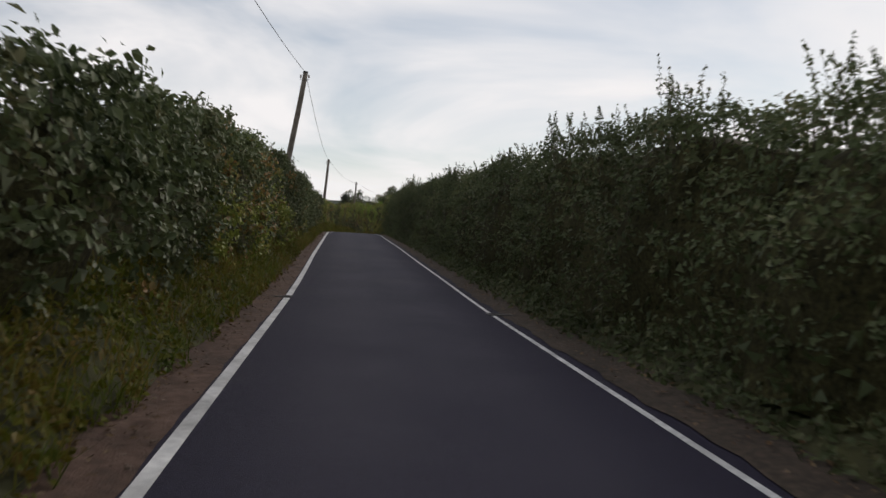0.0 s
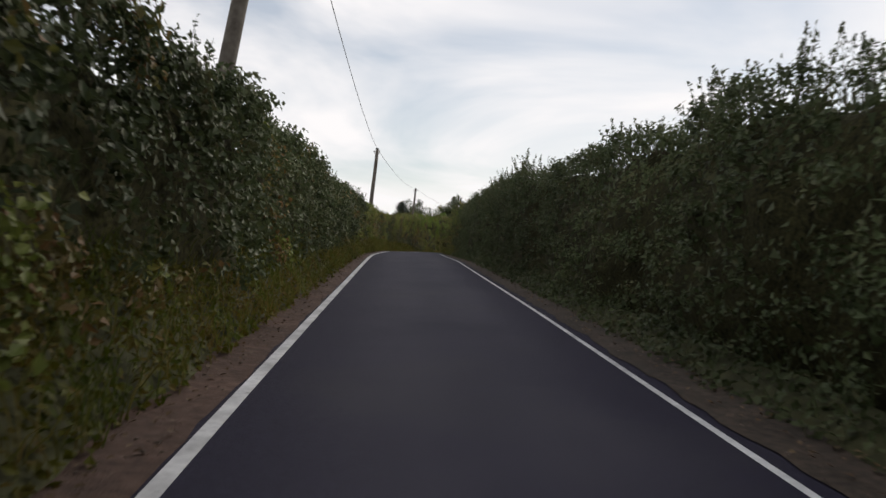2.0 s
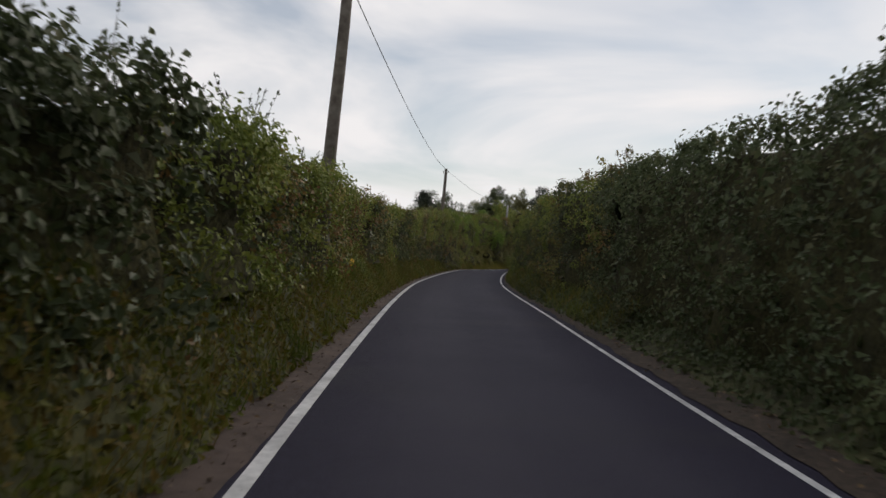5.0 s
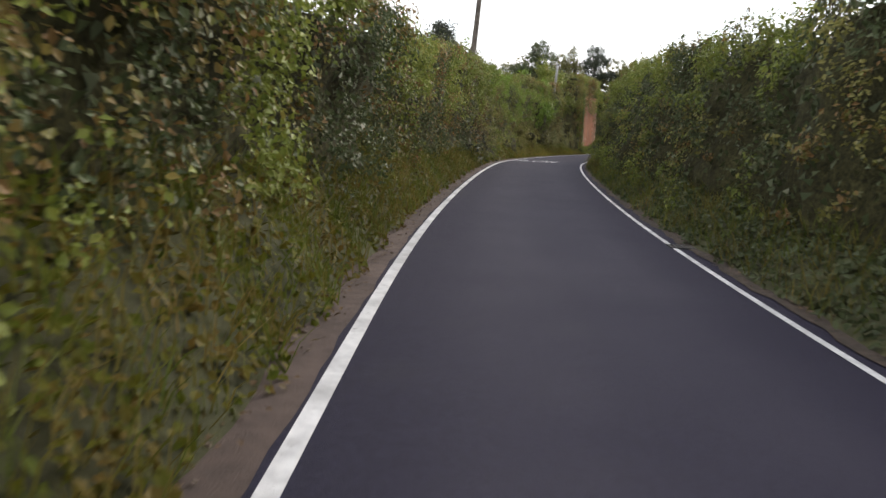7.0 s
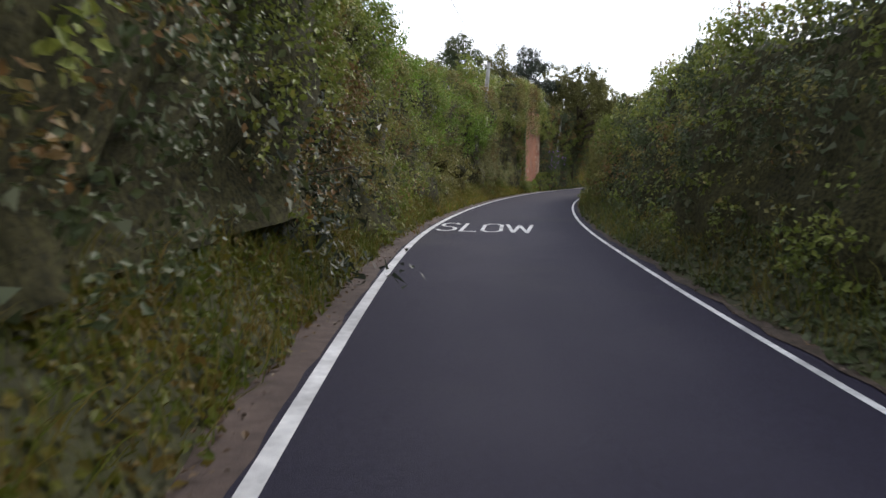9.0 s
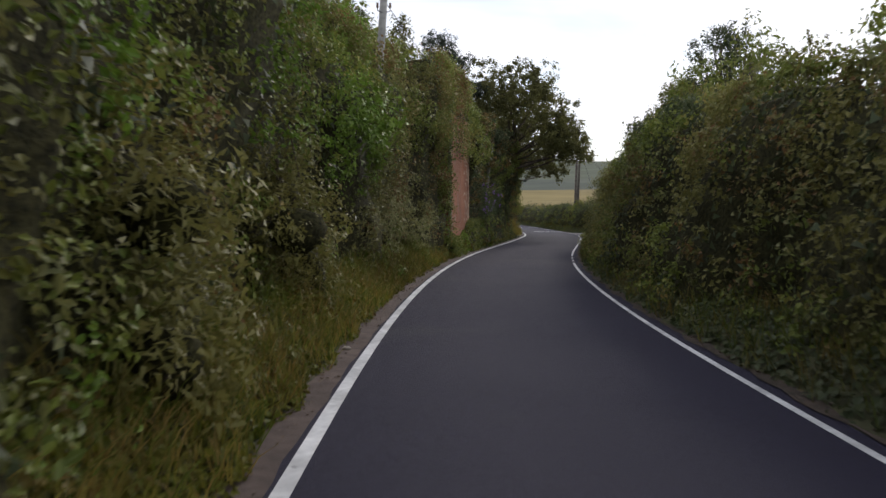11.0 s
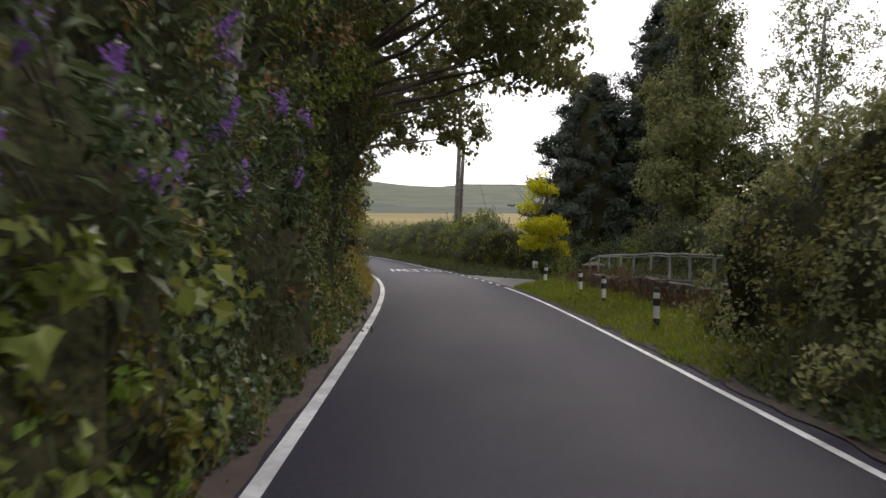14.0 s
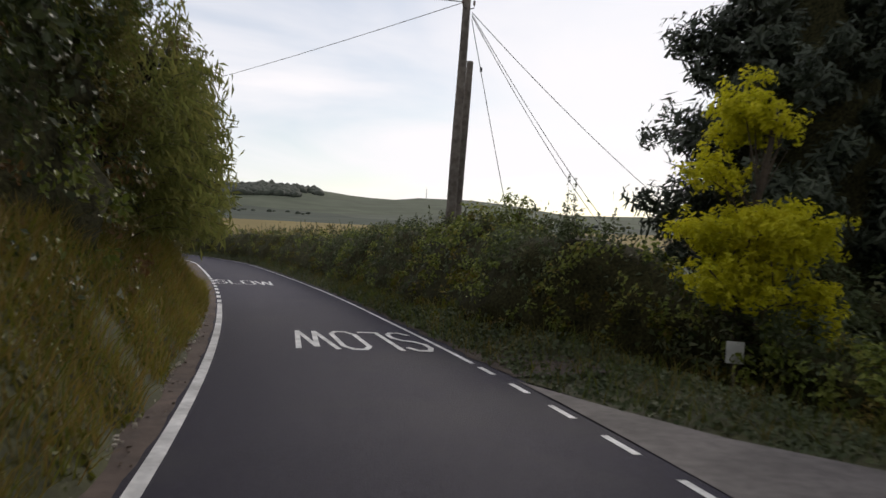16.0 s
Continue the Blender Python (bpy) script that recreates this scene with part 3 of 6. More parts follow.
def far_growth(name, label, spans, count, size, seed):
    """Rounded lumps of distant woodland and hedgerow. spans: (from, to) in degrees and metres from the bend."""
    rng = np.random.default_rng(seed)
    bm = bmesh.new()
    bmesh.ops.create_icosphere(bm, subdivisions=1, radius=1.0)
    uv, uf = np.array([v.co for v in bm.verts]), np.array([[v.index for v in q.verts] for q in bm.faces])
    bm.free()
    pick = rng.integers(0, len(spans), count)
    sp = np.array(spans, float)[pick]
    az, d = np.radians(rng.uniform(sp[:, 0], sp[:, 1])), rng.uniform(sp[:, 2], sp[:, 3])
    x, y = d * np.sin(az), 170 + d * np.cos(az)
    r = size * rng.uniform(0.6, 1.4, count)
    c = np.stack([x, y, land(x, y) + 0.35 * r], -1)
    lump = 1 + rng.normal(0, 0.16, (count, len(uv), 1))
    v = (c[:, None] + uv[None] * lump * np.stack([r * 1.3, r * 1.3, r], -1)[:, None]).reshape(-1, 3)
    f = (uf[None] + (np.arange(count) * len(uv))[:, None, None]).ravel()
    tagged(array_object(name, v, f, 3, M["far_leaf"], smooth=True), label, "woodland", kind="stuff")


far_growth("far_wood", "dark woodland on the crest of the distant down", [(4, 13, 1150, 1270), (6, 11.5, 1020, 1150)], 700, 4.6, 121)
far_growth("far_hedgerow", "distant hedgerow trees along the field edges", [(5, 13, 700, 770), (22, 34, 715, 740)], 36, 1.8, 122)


def ribbon(name, s_list, rows, mat, label, category, kind="structure", parent=None):
    """A sheet along the lane; rows: (offset, height) arrays or numbers across it."""
    s = np.asarray(s_list, float)
    cols = [lane(s, np.broadcast_to(o, s.shape), np.broadcast_to(h, s.shape)) for o, h in rows]
    v = np.stack(cols, 1)
    n, m = v.shape[:2]
    idx = np.arange(n * m).reshape(n, m)
    q = np.stack([idx[:-1, :-1], idx[:-1, 1:], idx[1:, 1:], idx[1:, :-1]], -1).reshape(-1)
    ob = array_object(name, v.reshape(-1, 3), q, 4, mat, parent, smooth=True)
    return tagged(ob, label, category, kind=kind)


S_ALL = np.arange(-60.0, 290.0, 1.0)
road = ribbon("road", S_ALL, [(-2.2, 0.0), (-1.75, 0.004), (-1.3, 0.009), (-0.85, 0.014), (-0.4, 0.018), (0.0, 0.02), (0.4, 0.018), (0.85, 0.014), (1.3, 0.009), (1.75, 0.004), (2.0, 0.0)], M["asphalt"], "dark grey asphalt country lane with paler worn tracks", "road")
# how worn the surface is across the lane: polished wheel tracks, a dark fresh edge. WEAR also drops from 80 to 130 m
# along it, which darkens the lane
worn = road.data.attributes.new("worn", "FLOAT", "POINT")
WEAR = np.outer(np.interp(S_ALL, [80, 130], [1.0, 0.4]), [0.0, 0.05, 0.25, 0.7, 0.8, 0.65, 0.8, 0.9, 0.45, 0.1, 0.0])
worn.data.foreach_set("value", WEAR.ravel().astype(np.float32))
rng = np.random.default_rng(5)


def edge(s, lo, hi, f, seed):
    return lo + (hi - lo) * (0.5 + 0.25 * np.sin(s * f + seed) + 0.25 * np.sin(s * f * 2.7 + 2 * seed))


for strip_name, a, b, mat_, inner_, text in (("earth_strip_left", -60, 58.4, "earth", 1.81, "bare red-brown earth beside the left edge line"), ("dusty_shoulder_left", 58, 290, "dust", 1.815, "dusty grey-brown shoulder beside the left edge line")):
    sl = np.arange(a, b, 0.4)
    ribbon(strip_name, sl, [(-edge(sl, 2.9, 3.0, 1.1, 0.3), 0.10), (-2.35, 0.05), (-2.12, 0.02), (-edge(sl, inner_, inner_ + 0.045, 2.3, 1.0), 0.012)], M[mat_], text, "verge")
# the right strips use the littered earth with hedge shade in its colour
for strip_name, a, b in (("earth_strip_right", -60, 178.4), ("earth_strip_far_right", 187.8, 290)):
    sr = np.arange(a, b, 0.4)
    ribbon(strip_name, sr, [(edge(sr, 1.86, 1.98, 2.1, 2.0), 0.012), (2.4, 0.04), (3.3, 0.10)], M["litter"], "bare brown earth beside the right edge line", "verge")


def edge_line(name, off, spans, label, half=0.055):
    pieces = []
    for a, b in spans:
        s = np.linspace(a, b, max(2, int((b - a) / 1.0) + 1))
        l, r = lane(s, off - half, 0.009), lane(s, off + half, 0.009)
        n = len(s)
        v = np.concatenate([l, r])
        pieces.append((v, [(i, n + i, n + i + 1, i + 1) for i in range(n - 1)]))
    v, f = joined(pieces)
    return tagged(mesh_object(name, v, f, M["paint"]), label, "road marking", kind="structure")


LEFT_DASH = [(199.4 + 1.7 * i, 200.3 + 1.7 * i) for i in range(8)]
RIGHT_DASH = [(179.9 + 1.35 * i, 180.55 + 1.35 * i) for i in range(7)]
edge_line("edge_line_left", -HALF, [(-60, 14.9), (15.15, 199)] + LEFT_DASH + [(213, 288)], "worn white painted line along the left road edge")
edge_line("edge_line_right", HALF, [(-60, 13.5), (13.8, 90.6), (90.9, 147.7), (148.4, 149.0), (149.9, 150.5), (151.4, 179.0)] + RIGHT_DASH + [(189.0, 288)], "worn white painted line along the right road edge", 0.035)


# the letters of SLOW as strokes on a unit cell, x across and y up
def slow_marking(s, off, turn, label, long=2.6):
    glyphs = {
        "S": [[(0.95, 0.86), (0.7, 1.0), (0.3, 1.0), (0.05, 0.86), (0.05, 0.66), (0.3, 0.53), (0.7, 0.47), (0.95, 0.34), (0.95, 0.14), (0.7, 0.0), (0.3, 0.0), (0.05, 0.14)]],
        "L": [[(0.1, 1.0), (0.1, 0.0), (0.95, 0.0)]],
        "O": [[(0.3, 0.0), (0.05, 0.15), (0.05, 0.85), (0.3, 1.0), (0.7, 1.0), (0.95, 0.85), (0.95, 0.15), (0.7, 0.0), (0.3, 0.0)]],
        "W": [[(0.0, 1.0), (0.25, 0.0), (0.5, 0.9), (0.75, 0.0), (1.0, 1.0)]],
    }
    root = thing("road_lettering", label, "road marking", group="slow markings")
    x0 = -1.04
    for letter, w in zip("SLOW", (0.40, 0.36, 0.44, 0.58)):
        pieces = []
        for stroke in glyphs[letter]:
            p = np.array([(x0 + a * w, (b - 0.5) * long) for a, b in stroke])
            for a, b in zip(p[:-1], p[1:]):
                d = (b - a) / np.linalg.norm(b - a)
                # strokes are broad across the lane and thin along it
                n = np.array([-d[1], d[0]]) * np.array([0.042, 0.085])
                e = d * 0.03
                quad = np.array([a - n - e, b - n + e, b + n + e, a + n - e]) * turn
                pieces.append((lane(s + quad[:, 1], off + quad[:, 0], 0.024 + 0.0004 * len(pieces)), [(0, 1, 2, 3)]))
        v, f = joined(pieces)
        mesh_object("letter_" + letter.lower(), v, f, M["paint"], root)
        x0 += w + 0.10
    return root


slow_marking(120.2, -0.55, 1, "white painted word SLOW on the asphalt before the bend")
slow_marking(191.5, 0.5, -1, "white painted word SLOW facing oncoming traffic")
slow_marking(209.6, -0.62, 1, "white painted word SLOW far along the lane")

# ---------------- banks and hedges ----------------


def table(s, pairs):
    a = np.array(pairs, float)
    return np.interp(s, a[:, 0], a[:, 1])


def spread_out(rng, s0, s1, n, thin):
    """n places from s0 to s1, three times sparser past thin."""
    near = max(0.0, min(s1, thin) - s0)
    far = max(0.0, s1 - max(s0, thin)) / 3
    k = rng.random(n) * (near + far)
    return np.where(k < near, s0 + k, max(s0, thin) + (k - near) * 3)


def clumps(rng, centres, outward, per, spread, out=0.06):
    """Leaf places round clump centres, and the way that each leaf faces."""
    n = len(centres)
    c = np.repeat(centres + outward * rng.normal(out, 0.07, n)[:, None], per, 0)
    o = np.repeat(outward, per, 0)
    d = rng.normal(0, 1, (n * per, 3))
    d = unit(d) * (rng.random(n * per) ** 0.5)[:, None]
    d = d + 0.35 * o * rng.random(n * per)[:, None]
    p = c + d * np.repeat(spread * rng.uniform(0.6, 1.4, n), per)[:, None]
    return p, 0.55 * o + 0.7 * d + np.array([0, 0, 0.35])


def hedge(name, label, side, s0, s1, foot, top, height, mat, density=420, leaf=0.062, rough=0.2, foot_h=0.1, sprigs=6.0, seed=1, back=1.3, mats=None, sprig_h=(0.25, 0.8), wide=0.62, ends=(0, 0), per=24, spread=0.17, category="hedge", hollow=0.24, belly=0.12, gaps=0.2, oval=False, shoots=((0, 1.0),), thin=999.0):
    """A hedge along the lane: a hull coloured dark for the shade inside, a skin of leaf clumps and sprigs at the top.
    foot, top: offsets of the face's foot and shoulder; height: all by distance.
    """
    rng = np.random.default_rng(seed)
    root = thing(name, label, category, tuple(lane((s0 + s1) / 2, side * 3.3)))
    shift = -np.array(root.matrix_basis.translation)

    def surface(s, u, inset=0.0):
        """u 0..1 up the face, 1..2 over the top, 2..3 down the back."""
        f, t, h = table(s, foot), table(s, top), table(s, height)
        e = np.ones_like(s)
        if ends[0]:
            e = np.minimum(e, np.clip((s - s0) / ends[0], 0.0, 1))
        if ends[1]:
            e = np.minimum(e, np.clip((s1 - s) / ends[1], 0.0, 1))
        e = np.sqrt(1 - (1 - e) ** 2)
        h = foot_h + (h - foot_h) * np.maximum(e, 0.03)
        face, over, down = np.clip(u, 0, 1), np.clip(u - 1, 0, 1), np.clip(u - 2, 0, 1)
        o = f + (t - f) * face**1.2 - belly * np.sin(np.pi * face) ** 2 + over * back
        mid = f + back * 0.6
        o = mid + (o - mid) * np.maximum(e, 0.25)
        z = foot_h + (h - foot_h) * np.sin(face * np.pi / 2) ** 0.9 - 0.35 * over**2
        z = z * (1 - down) + foot_h * down
        p = lane(s, side * (o + inset * (1 - 2 * down)), z - inset * face * (1 - down))
        bulge = rough * wavy(p, 0.45, seed) + rough * 1.6 * wavy(p, 1.7, seed + 2)
        th = np.interp(s, SF, RTH)
        k = -side * (1 - over) * (1 - 2 * down)
        outward = unit(np.stack([k * np.cos(th), k * np.sin(th), 0.2 + 1.2 * over * (1 - down) + 0.25 * face], -1))
        return p + outward * bulge[:, None], outward

    ss = np.arange(s0, s1 + 0.01, 0.4)
    us = np.array([0, 0.12, 0.25, 0.4, 0.55, 0.7, 0.85, 1.0, 1.3, 1.6, 2.0, 2.5, 3.0])
    S, U = np.meshgrid(ss, us, indexing="ij")
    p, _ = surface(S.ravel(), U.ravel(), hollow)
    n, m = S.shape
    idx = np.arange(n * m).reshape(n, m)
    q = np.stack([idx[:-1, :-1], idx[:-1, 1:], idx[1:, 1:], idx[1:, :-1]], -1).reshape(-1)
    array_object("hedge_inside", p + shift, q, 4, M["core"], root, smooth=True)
    area = (s1 - s0) * (float(np.mean(table(ss, height))) - foot_h + 0.8)
    area *= (min(s1, thin) - s0 + max(0.0, s1 - thin) / 3) / (s1 - s0)
    groups = int(area * density / per)
    s = spread_out(rng, s0, s1, groups, thin)
    u = np.where(rng.random(groups) < 0.86, rng.uniform(0, 1, groups) ** 0.95, 1 + rng.uniform(0, 0.6, groups))
    c, out = surface(s, u)
    # gaps between the sprays, through which the hull with its painted shade shows
    holes = wavy(c, 0.23, seed + 11) + 0.7 * wavy(c, 0.6, seed + 13)
    keep = (holes > np.quantile(holes, gaps)) | (u > 0.93)
    c, out, groups = c[keep], out[keep], int(keep.sum())
    p, face = clumps(rng, c, out, per, spread)
    kinds = mats or [(mat, 1.0)]
    pick = wavy(c, 1.5, seed + 7) + rng.normal(0, 0.15, groups)
    edges = np.quantile(pick, np.cumsum([k[1] for k in kinds])[:-1] / sum(k[1] for k in kinds)) if len(kinds) > 1 else []
    which = np.repeat(np.searchsorted(edges, pick), per)
    for i, k in enumerate(kinds):
        sel = which == i
        ob = leaves("leaves", p[sel] + shift, face[sel], leaf * (k[2] if len(k) > 2 else 1), k[0], root, wide=wide, rng=rng, oval=oval)
        ob["kind"] = "stuff"
    # inner leaves in the darkened leaf, which paints the shade behind the face
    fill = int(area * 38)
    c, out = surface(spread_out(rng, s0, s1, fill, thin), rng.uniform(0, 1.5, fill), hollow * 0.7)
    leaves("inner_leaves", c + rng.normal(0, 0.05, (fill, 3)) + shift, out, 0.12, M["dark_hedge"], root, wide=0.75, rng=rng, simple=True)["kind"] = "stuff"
    k = int((s1 - s0) * sprigs)
    if k:
        s = rng.uniform(s0, s1, k)
        b, nrm = surface(s, 0.88 + 0.45 * rng.random(k))
        clump = np.clip(0.55 + 0.65 * wavy(b, 1.1, seed + 4), 0.12, 1.15)
        ln = rng.uniform(*sprig_h, k) * clump * table(s, shoots)
        way = unit(np.stack([rng.normal(0, 0.2, k), rng.normal(0, 0.2, k), np.ones(k)], -1) + 0.12 * nrm)
        stems, lp = [], []
        for i in range(k):
            stems.append(tube([b[i] - way[i] * 0.3 + shift, b[i] + way[i] * ln[i] + shift], [0.006, 0.002], 3))
            m_ = int(9 + ln[i] * 38)
            tt = rng.random(m_) ** 0.8
            lp.append(b[i] + way[i] * (ln[i] * tt)[:, None] + rng.normal(0, 0.03, (m_, 3)) * (1.3 - tt)[:, None])
        v, f = joined(stems)
        st = mesh_object("stem_growth", v, f, M["twig"], root)
        st["kind"] = "stuff"
        lp = np.concatenate(lp)
        ob = leaves("sprig_leaves", lp + shift, np.tile([0, 0, 0.4], (len(lp), 1)), leaf * 0.7, kinds[0][0], root, rng=rng, simple=True)
        ob["kind"] = "stuff"
    return root


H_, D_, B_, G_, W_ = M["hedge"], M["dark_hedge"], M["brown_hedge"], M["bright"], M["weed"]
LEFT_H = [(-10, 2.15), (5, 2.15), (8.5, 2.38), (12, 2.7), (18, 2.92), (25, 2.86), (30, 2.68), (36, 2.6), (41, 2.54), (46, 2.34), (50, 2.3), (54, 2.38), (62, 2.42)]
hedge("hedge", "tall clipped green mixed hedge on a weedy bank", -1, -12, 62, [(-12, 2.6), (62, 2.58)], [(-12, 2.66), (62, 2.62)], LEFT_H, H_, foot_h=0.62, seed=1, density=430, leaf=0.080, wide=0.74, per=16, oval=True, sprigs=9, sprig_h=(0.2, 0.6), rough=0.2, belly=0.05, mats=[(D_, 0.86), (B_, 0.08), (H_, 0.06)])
hedge("hedge", "tall mixed hedge of beech and hawthorn on a weedy bank", -1, 61.6, 112, [(62, 2.6), (80, 2.6), (90, 2.5), (112, 2.4)], [(62, 2.62), (80, 2.62), (92, 2.56), (106, 2.56), (112, 2.9)], [(62, 2.42), (68, 2.5), (72, 2.58), (77, 2.6), (90, 2.76), (98, 3.04), (112, 3.9)], H_, foot_h=0.8, seed=2, density=500, leaf=0.062, wide=0.7, per=16, oval=True, rough=0.27, belly=0.05, mats=[(D_, 0.22), (B_, 0.22), (H_, 0.56)])
hedge("hedge", "overgrown tall shrub hedge of mixed greens", -1, 111.6, 150.45, [(112, 2.35), (125, 2.5), (135, 2.75), (147, 2.75), (149.8, 2.4), (150.8, 2.4)], [(112, 2.9), (125, 3.5), (147, 3.3), (150, 2.65), (150.8, 2.6)], [(112, 3.9), (122, 4.15), (141, 5.2), (152, 5.8)], H_, foot_h=0.12, seed=3, density=420, leaf=0.070, per=16, oval=True, belly=0.15, rough=0.38, ends=(0, 0.12), sprigs=4, mats=[(B_, 0.16), (M["olive"], 0.18), (M["birch"], 0.20), (H_, 0.34), (G_, 0.12)])
hedge("hedge", "tall dark hawthorn hedge along the lane", 1, -12, 74, [(-12, 2.85), (74, 2.75)], [(-12, 3.3), (74, 3.35)], [(-12, 2.5), (7, 2.58), (8.5, 2.75), (10.5, 2.95), (12.5, 3.05), (20, 3.0), (30, 3.02), (38, 3.08), (43, 2.93), (49, 2.93), (55, 3.02), (74, 3.15)], D_, foot_h=0.12, seed=4, density=280, leaf=0.08, per=20, sprigs=15, sprig_h=(0.25, 0.75), shoots=((3, 1.7), (9, 1.7), (13, 1.4), (17, 0.85), (40, 0.75), (45, 1.1), (52, 1.1), (60, 0.7)), mats=[(D_, 1.0)])
hedge("hedge", "tall dark green hedge above a grassy verge", 1, 73.6, 128, [(74, 2.75), (128, 2.5)], [(74, 3.35), (128, 3.3)], [(74, 3.15), (90, 3.2), (97, 3.45), (106, 3.55), (116, 3.5), (128, 3.2)], D_, foot_h=0.25, seed=5, density=280, leaf=0.078, per=20, rough=0.28, sprigs=9, mats=[(B_, 0.05), (M["olive"], 0.10), (D_, 0.35), (H_, 0.50)])
hedge("hedge", "bulging dark green hedge close to the lane", 1, 127.6, 149.0, [(128, 2.5), (149, 2.45)], [(128, 3.4), (149, 3.5)], [(128, 3.1), (132, 3.05), (137, 3.4), (145, 3.45), (149, 3.3)], D_, foot_h=0.1, seed=6, rough=0.24, ends=(0, 1.6), density=380, leaf=0.082, per=18, sprigs=9, mats=[(M["olive"], 0.2), (B_, 0.1), (M["birch"], 0.15), (H_, 0.35), (D_, 0.2)])
hedge("hedge", "rounded grey-green shrubs set back from the lane", 1, 148.0, 167.3, [(148, 2.9), (156, 2.6), (160, 2.35), (165, 2.4), (167.3, 3.1)], [(148, 3.8), (156, 3.7), (160, 3.7), (167.3, 4.3)], [(148, 2.6), (154, 3.1), (160, 3.3), (164, 2.85), (165.3, 2.6), (167.3, 2.3)], M["birch"], foot_h=0.1, seed=16, density=460, leaf=0.07, rough=0.34, ends=(1.0, 0.9), sprigs=5, mats=[(M["olive"], 0.2), (M["birch"], 0.2), (M["pale_skylit"], 0.6)])
hedge("hedge", "low field hedge round the outside of the bend", 1, 184.2, 268, [(184.2, 5.1), (187, 5.0), (189, 4.4), (191, 3.2), (193.5, 2.6), (215, 2.4), (268, 2.4)], [(184.2, 5.8), (187, 5.6), (191, 4.0), (268, 3.2)], [(184.2, 0.7), (186, 0.9), (188, 1.3), (190, 2.0), (193, 2.15), (199, 2.4), (211, 2.15), (268, 2.3)], H_, foot_h=0.1, seed=7, density=230, thin=212, leaf=0.085, sprigs=4, ends=(0.8, 0), rough=0.26, mats=[(D_, 0.35), (H_, 0.35), (W_, 0.3)])
hedge("hedge", "dark ivy and shrub bank beyond the brick wall", -1, 155.3, 188.5, [(155, 2.45), (165, 2.3), (172, 2.6), (180, 3.1), (187, 3.1)], [(155, 2.6), (165, 2.35), (176, 2.3), (182, 2.8), (187, 3.7)], [(155, 5.4), (170, 5.2), (180, 4.5), (188.5, 4.2)], D_, foot_h=0.1, seed=8, density=290, leaf=0.096, rough=0.4, belly=0.05, hollow=0.24, ends=(0.6, 0), sprigs=3, mats=[(D_, 0.25), (B_, 0.3), (H_, 0.45)])
hedge("hedge", "ivy and shrubs spilling over the top of the brick wall", -1, 148.5, 156.3, [(148, 2.26), (156, 2.26)], [(148, 2.45), (156, 2.5)], [(148, 6.6), (156, 6.2)], B_, foot_h=3.25, seed=14, density=520, leaf=0.075, rough=0.16, ends=(0.5, 0.5), sprigs=3, back=1.6, belly=0.0, hollow=0.3, spread=0.24, mats=[(B_, 0.35), (H_, 0.65)])
hedge("ivy_bushes", "glossy dark ivy and laurel spilling down to the road", -1, 158.0, 175.6, [(158, 2.42), (165, 2.5), (172, 2.62), (178.5, 2.8)], [(158, 2.75), (165, 2.9), (172, 2.8), (178.5, 3.0)], [(158, 1.3), (161, 2.2), (166, 2.5), (172, 2.6), (178.5, 2.6)], M["ivy"], foot_h=0.06, seed=19, density=440, leaf=0.08, wide=0.74, rough=0.15, belly=0.0, hollow=0.3, ends=(1.2, 1.5), sprigs=2, per=16, spread=0.2, category="shrub", mats=[(M["ivy"], 0.6), (D_, 0.12), (H_, 0.28)])
hedge("hedge", "grey-green drooping shrub hedge on a grass bank", -1, 186.6, 199.5, [(186, 3.1), (195, 2.8), (199, 2.5)], [(186, 3.2), (194, 2.8), (199, 2.5)], [(186, 4.0), (192, 4.3), (199, 4.0)], M["willow"], foot_h=1.2, seed=15, density=560, leaf=0.11, wide=0.25, rough=0.35, ends=(1.2, 1.8), sprigs=3, mats=[(M["willow"], 0.35), (M["olive"], 0.35), (H_, 0.3)])
hedge("hedge", "low hedge along the inside of the far bend", -1, 206, 268, [(206, 4.2), (268, 3.2)], [(206, 4.6), (268, 3.9)], [(206, 1.6), (268, 2.2)], H_, foot_h=0.1, seed=9, density=70, leaf=0.15, sprigs=2, ends=(1.5, 0))

hedge("hedge", "leafy green bushes growing along the foot of the wall", -1, 149.8, 159.5, [(149.8, 2.13), (159.5, 2.12)], [(149.8, 2.2), (159.5, 2.32)], [(149.8, 0.6), (152.4, 0.58), (153.5, 0.72), (154.4, 1.05), (159.5, 1.15)], G_, foot_h=0.02, seed=18, density=620, leaf=0.066, rough=0.09, sprigs=2, back=0.12, ends=(0, 1.0), belly=0.0, hollow=0.07, spread=0.12, mats=[(H_, 0.6), (W_, 0.2), (G_, 0.2)], sprig_h=(0.1, 0.3))


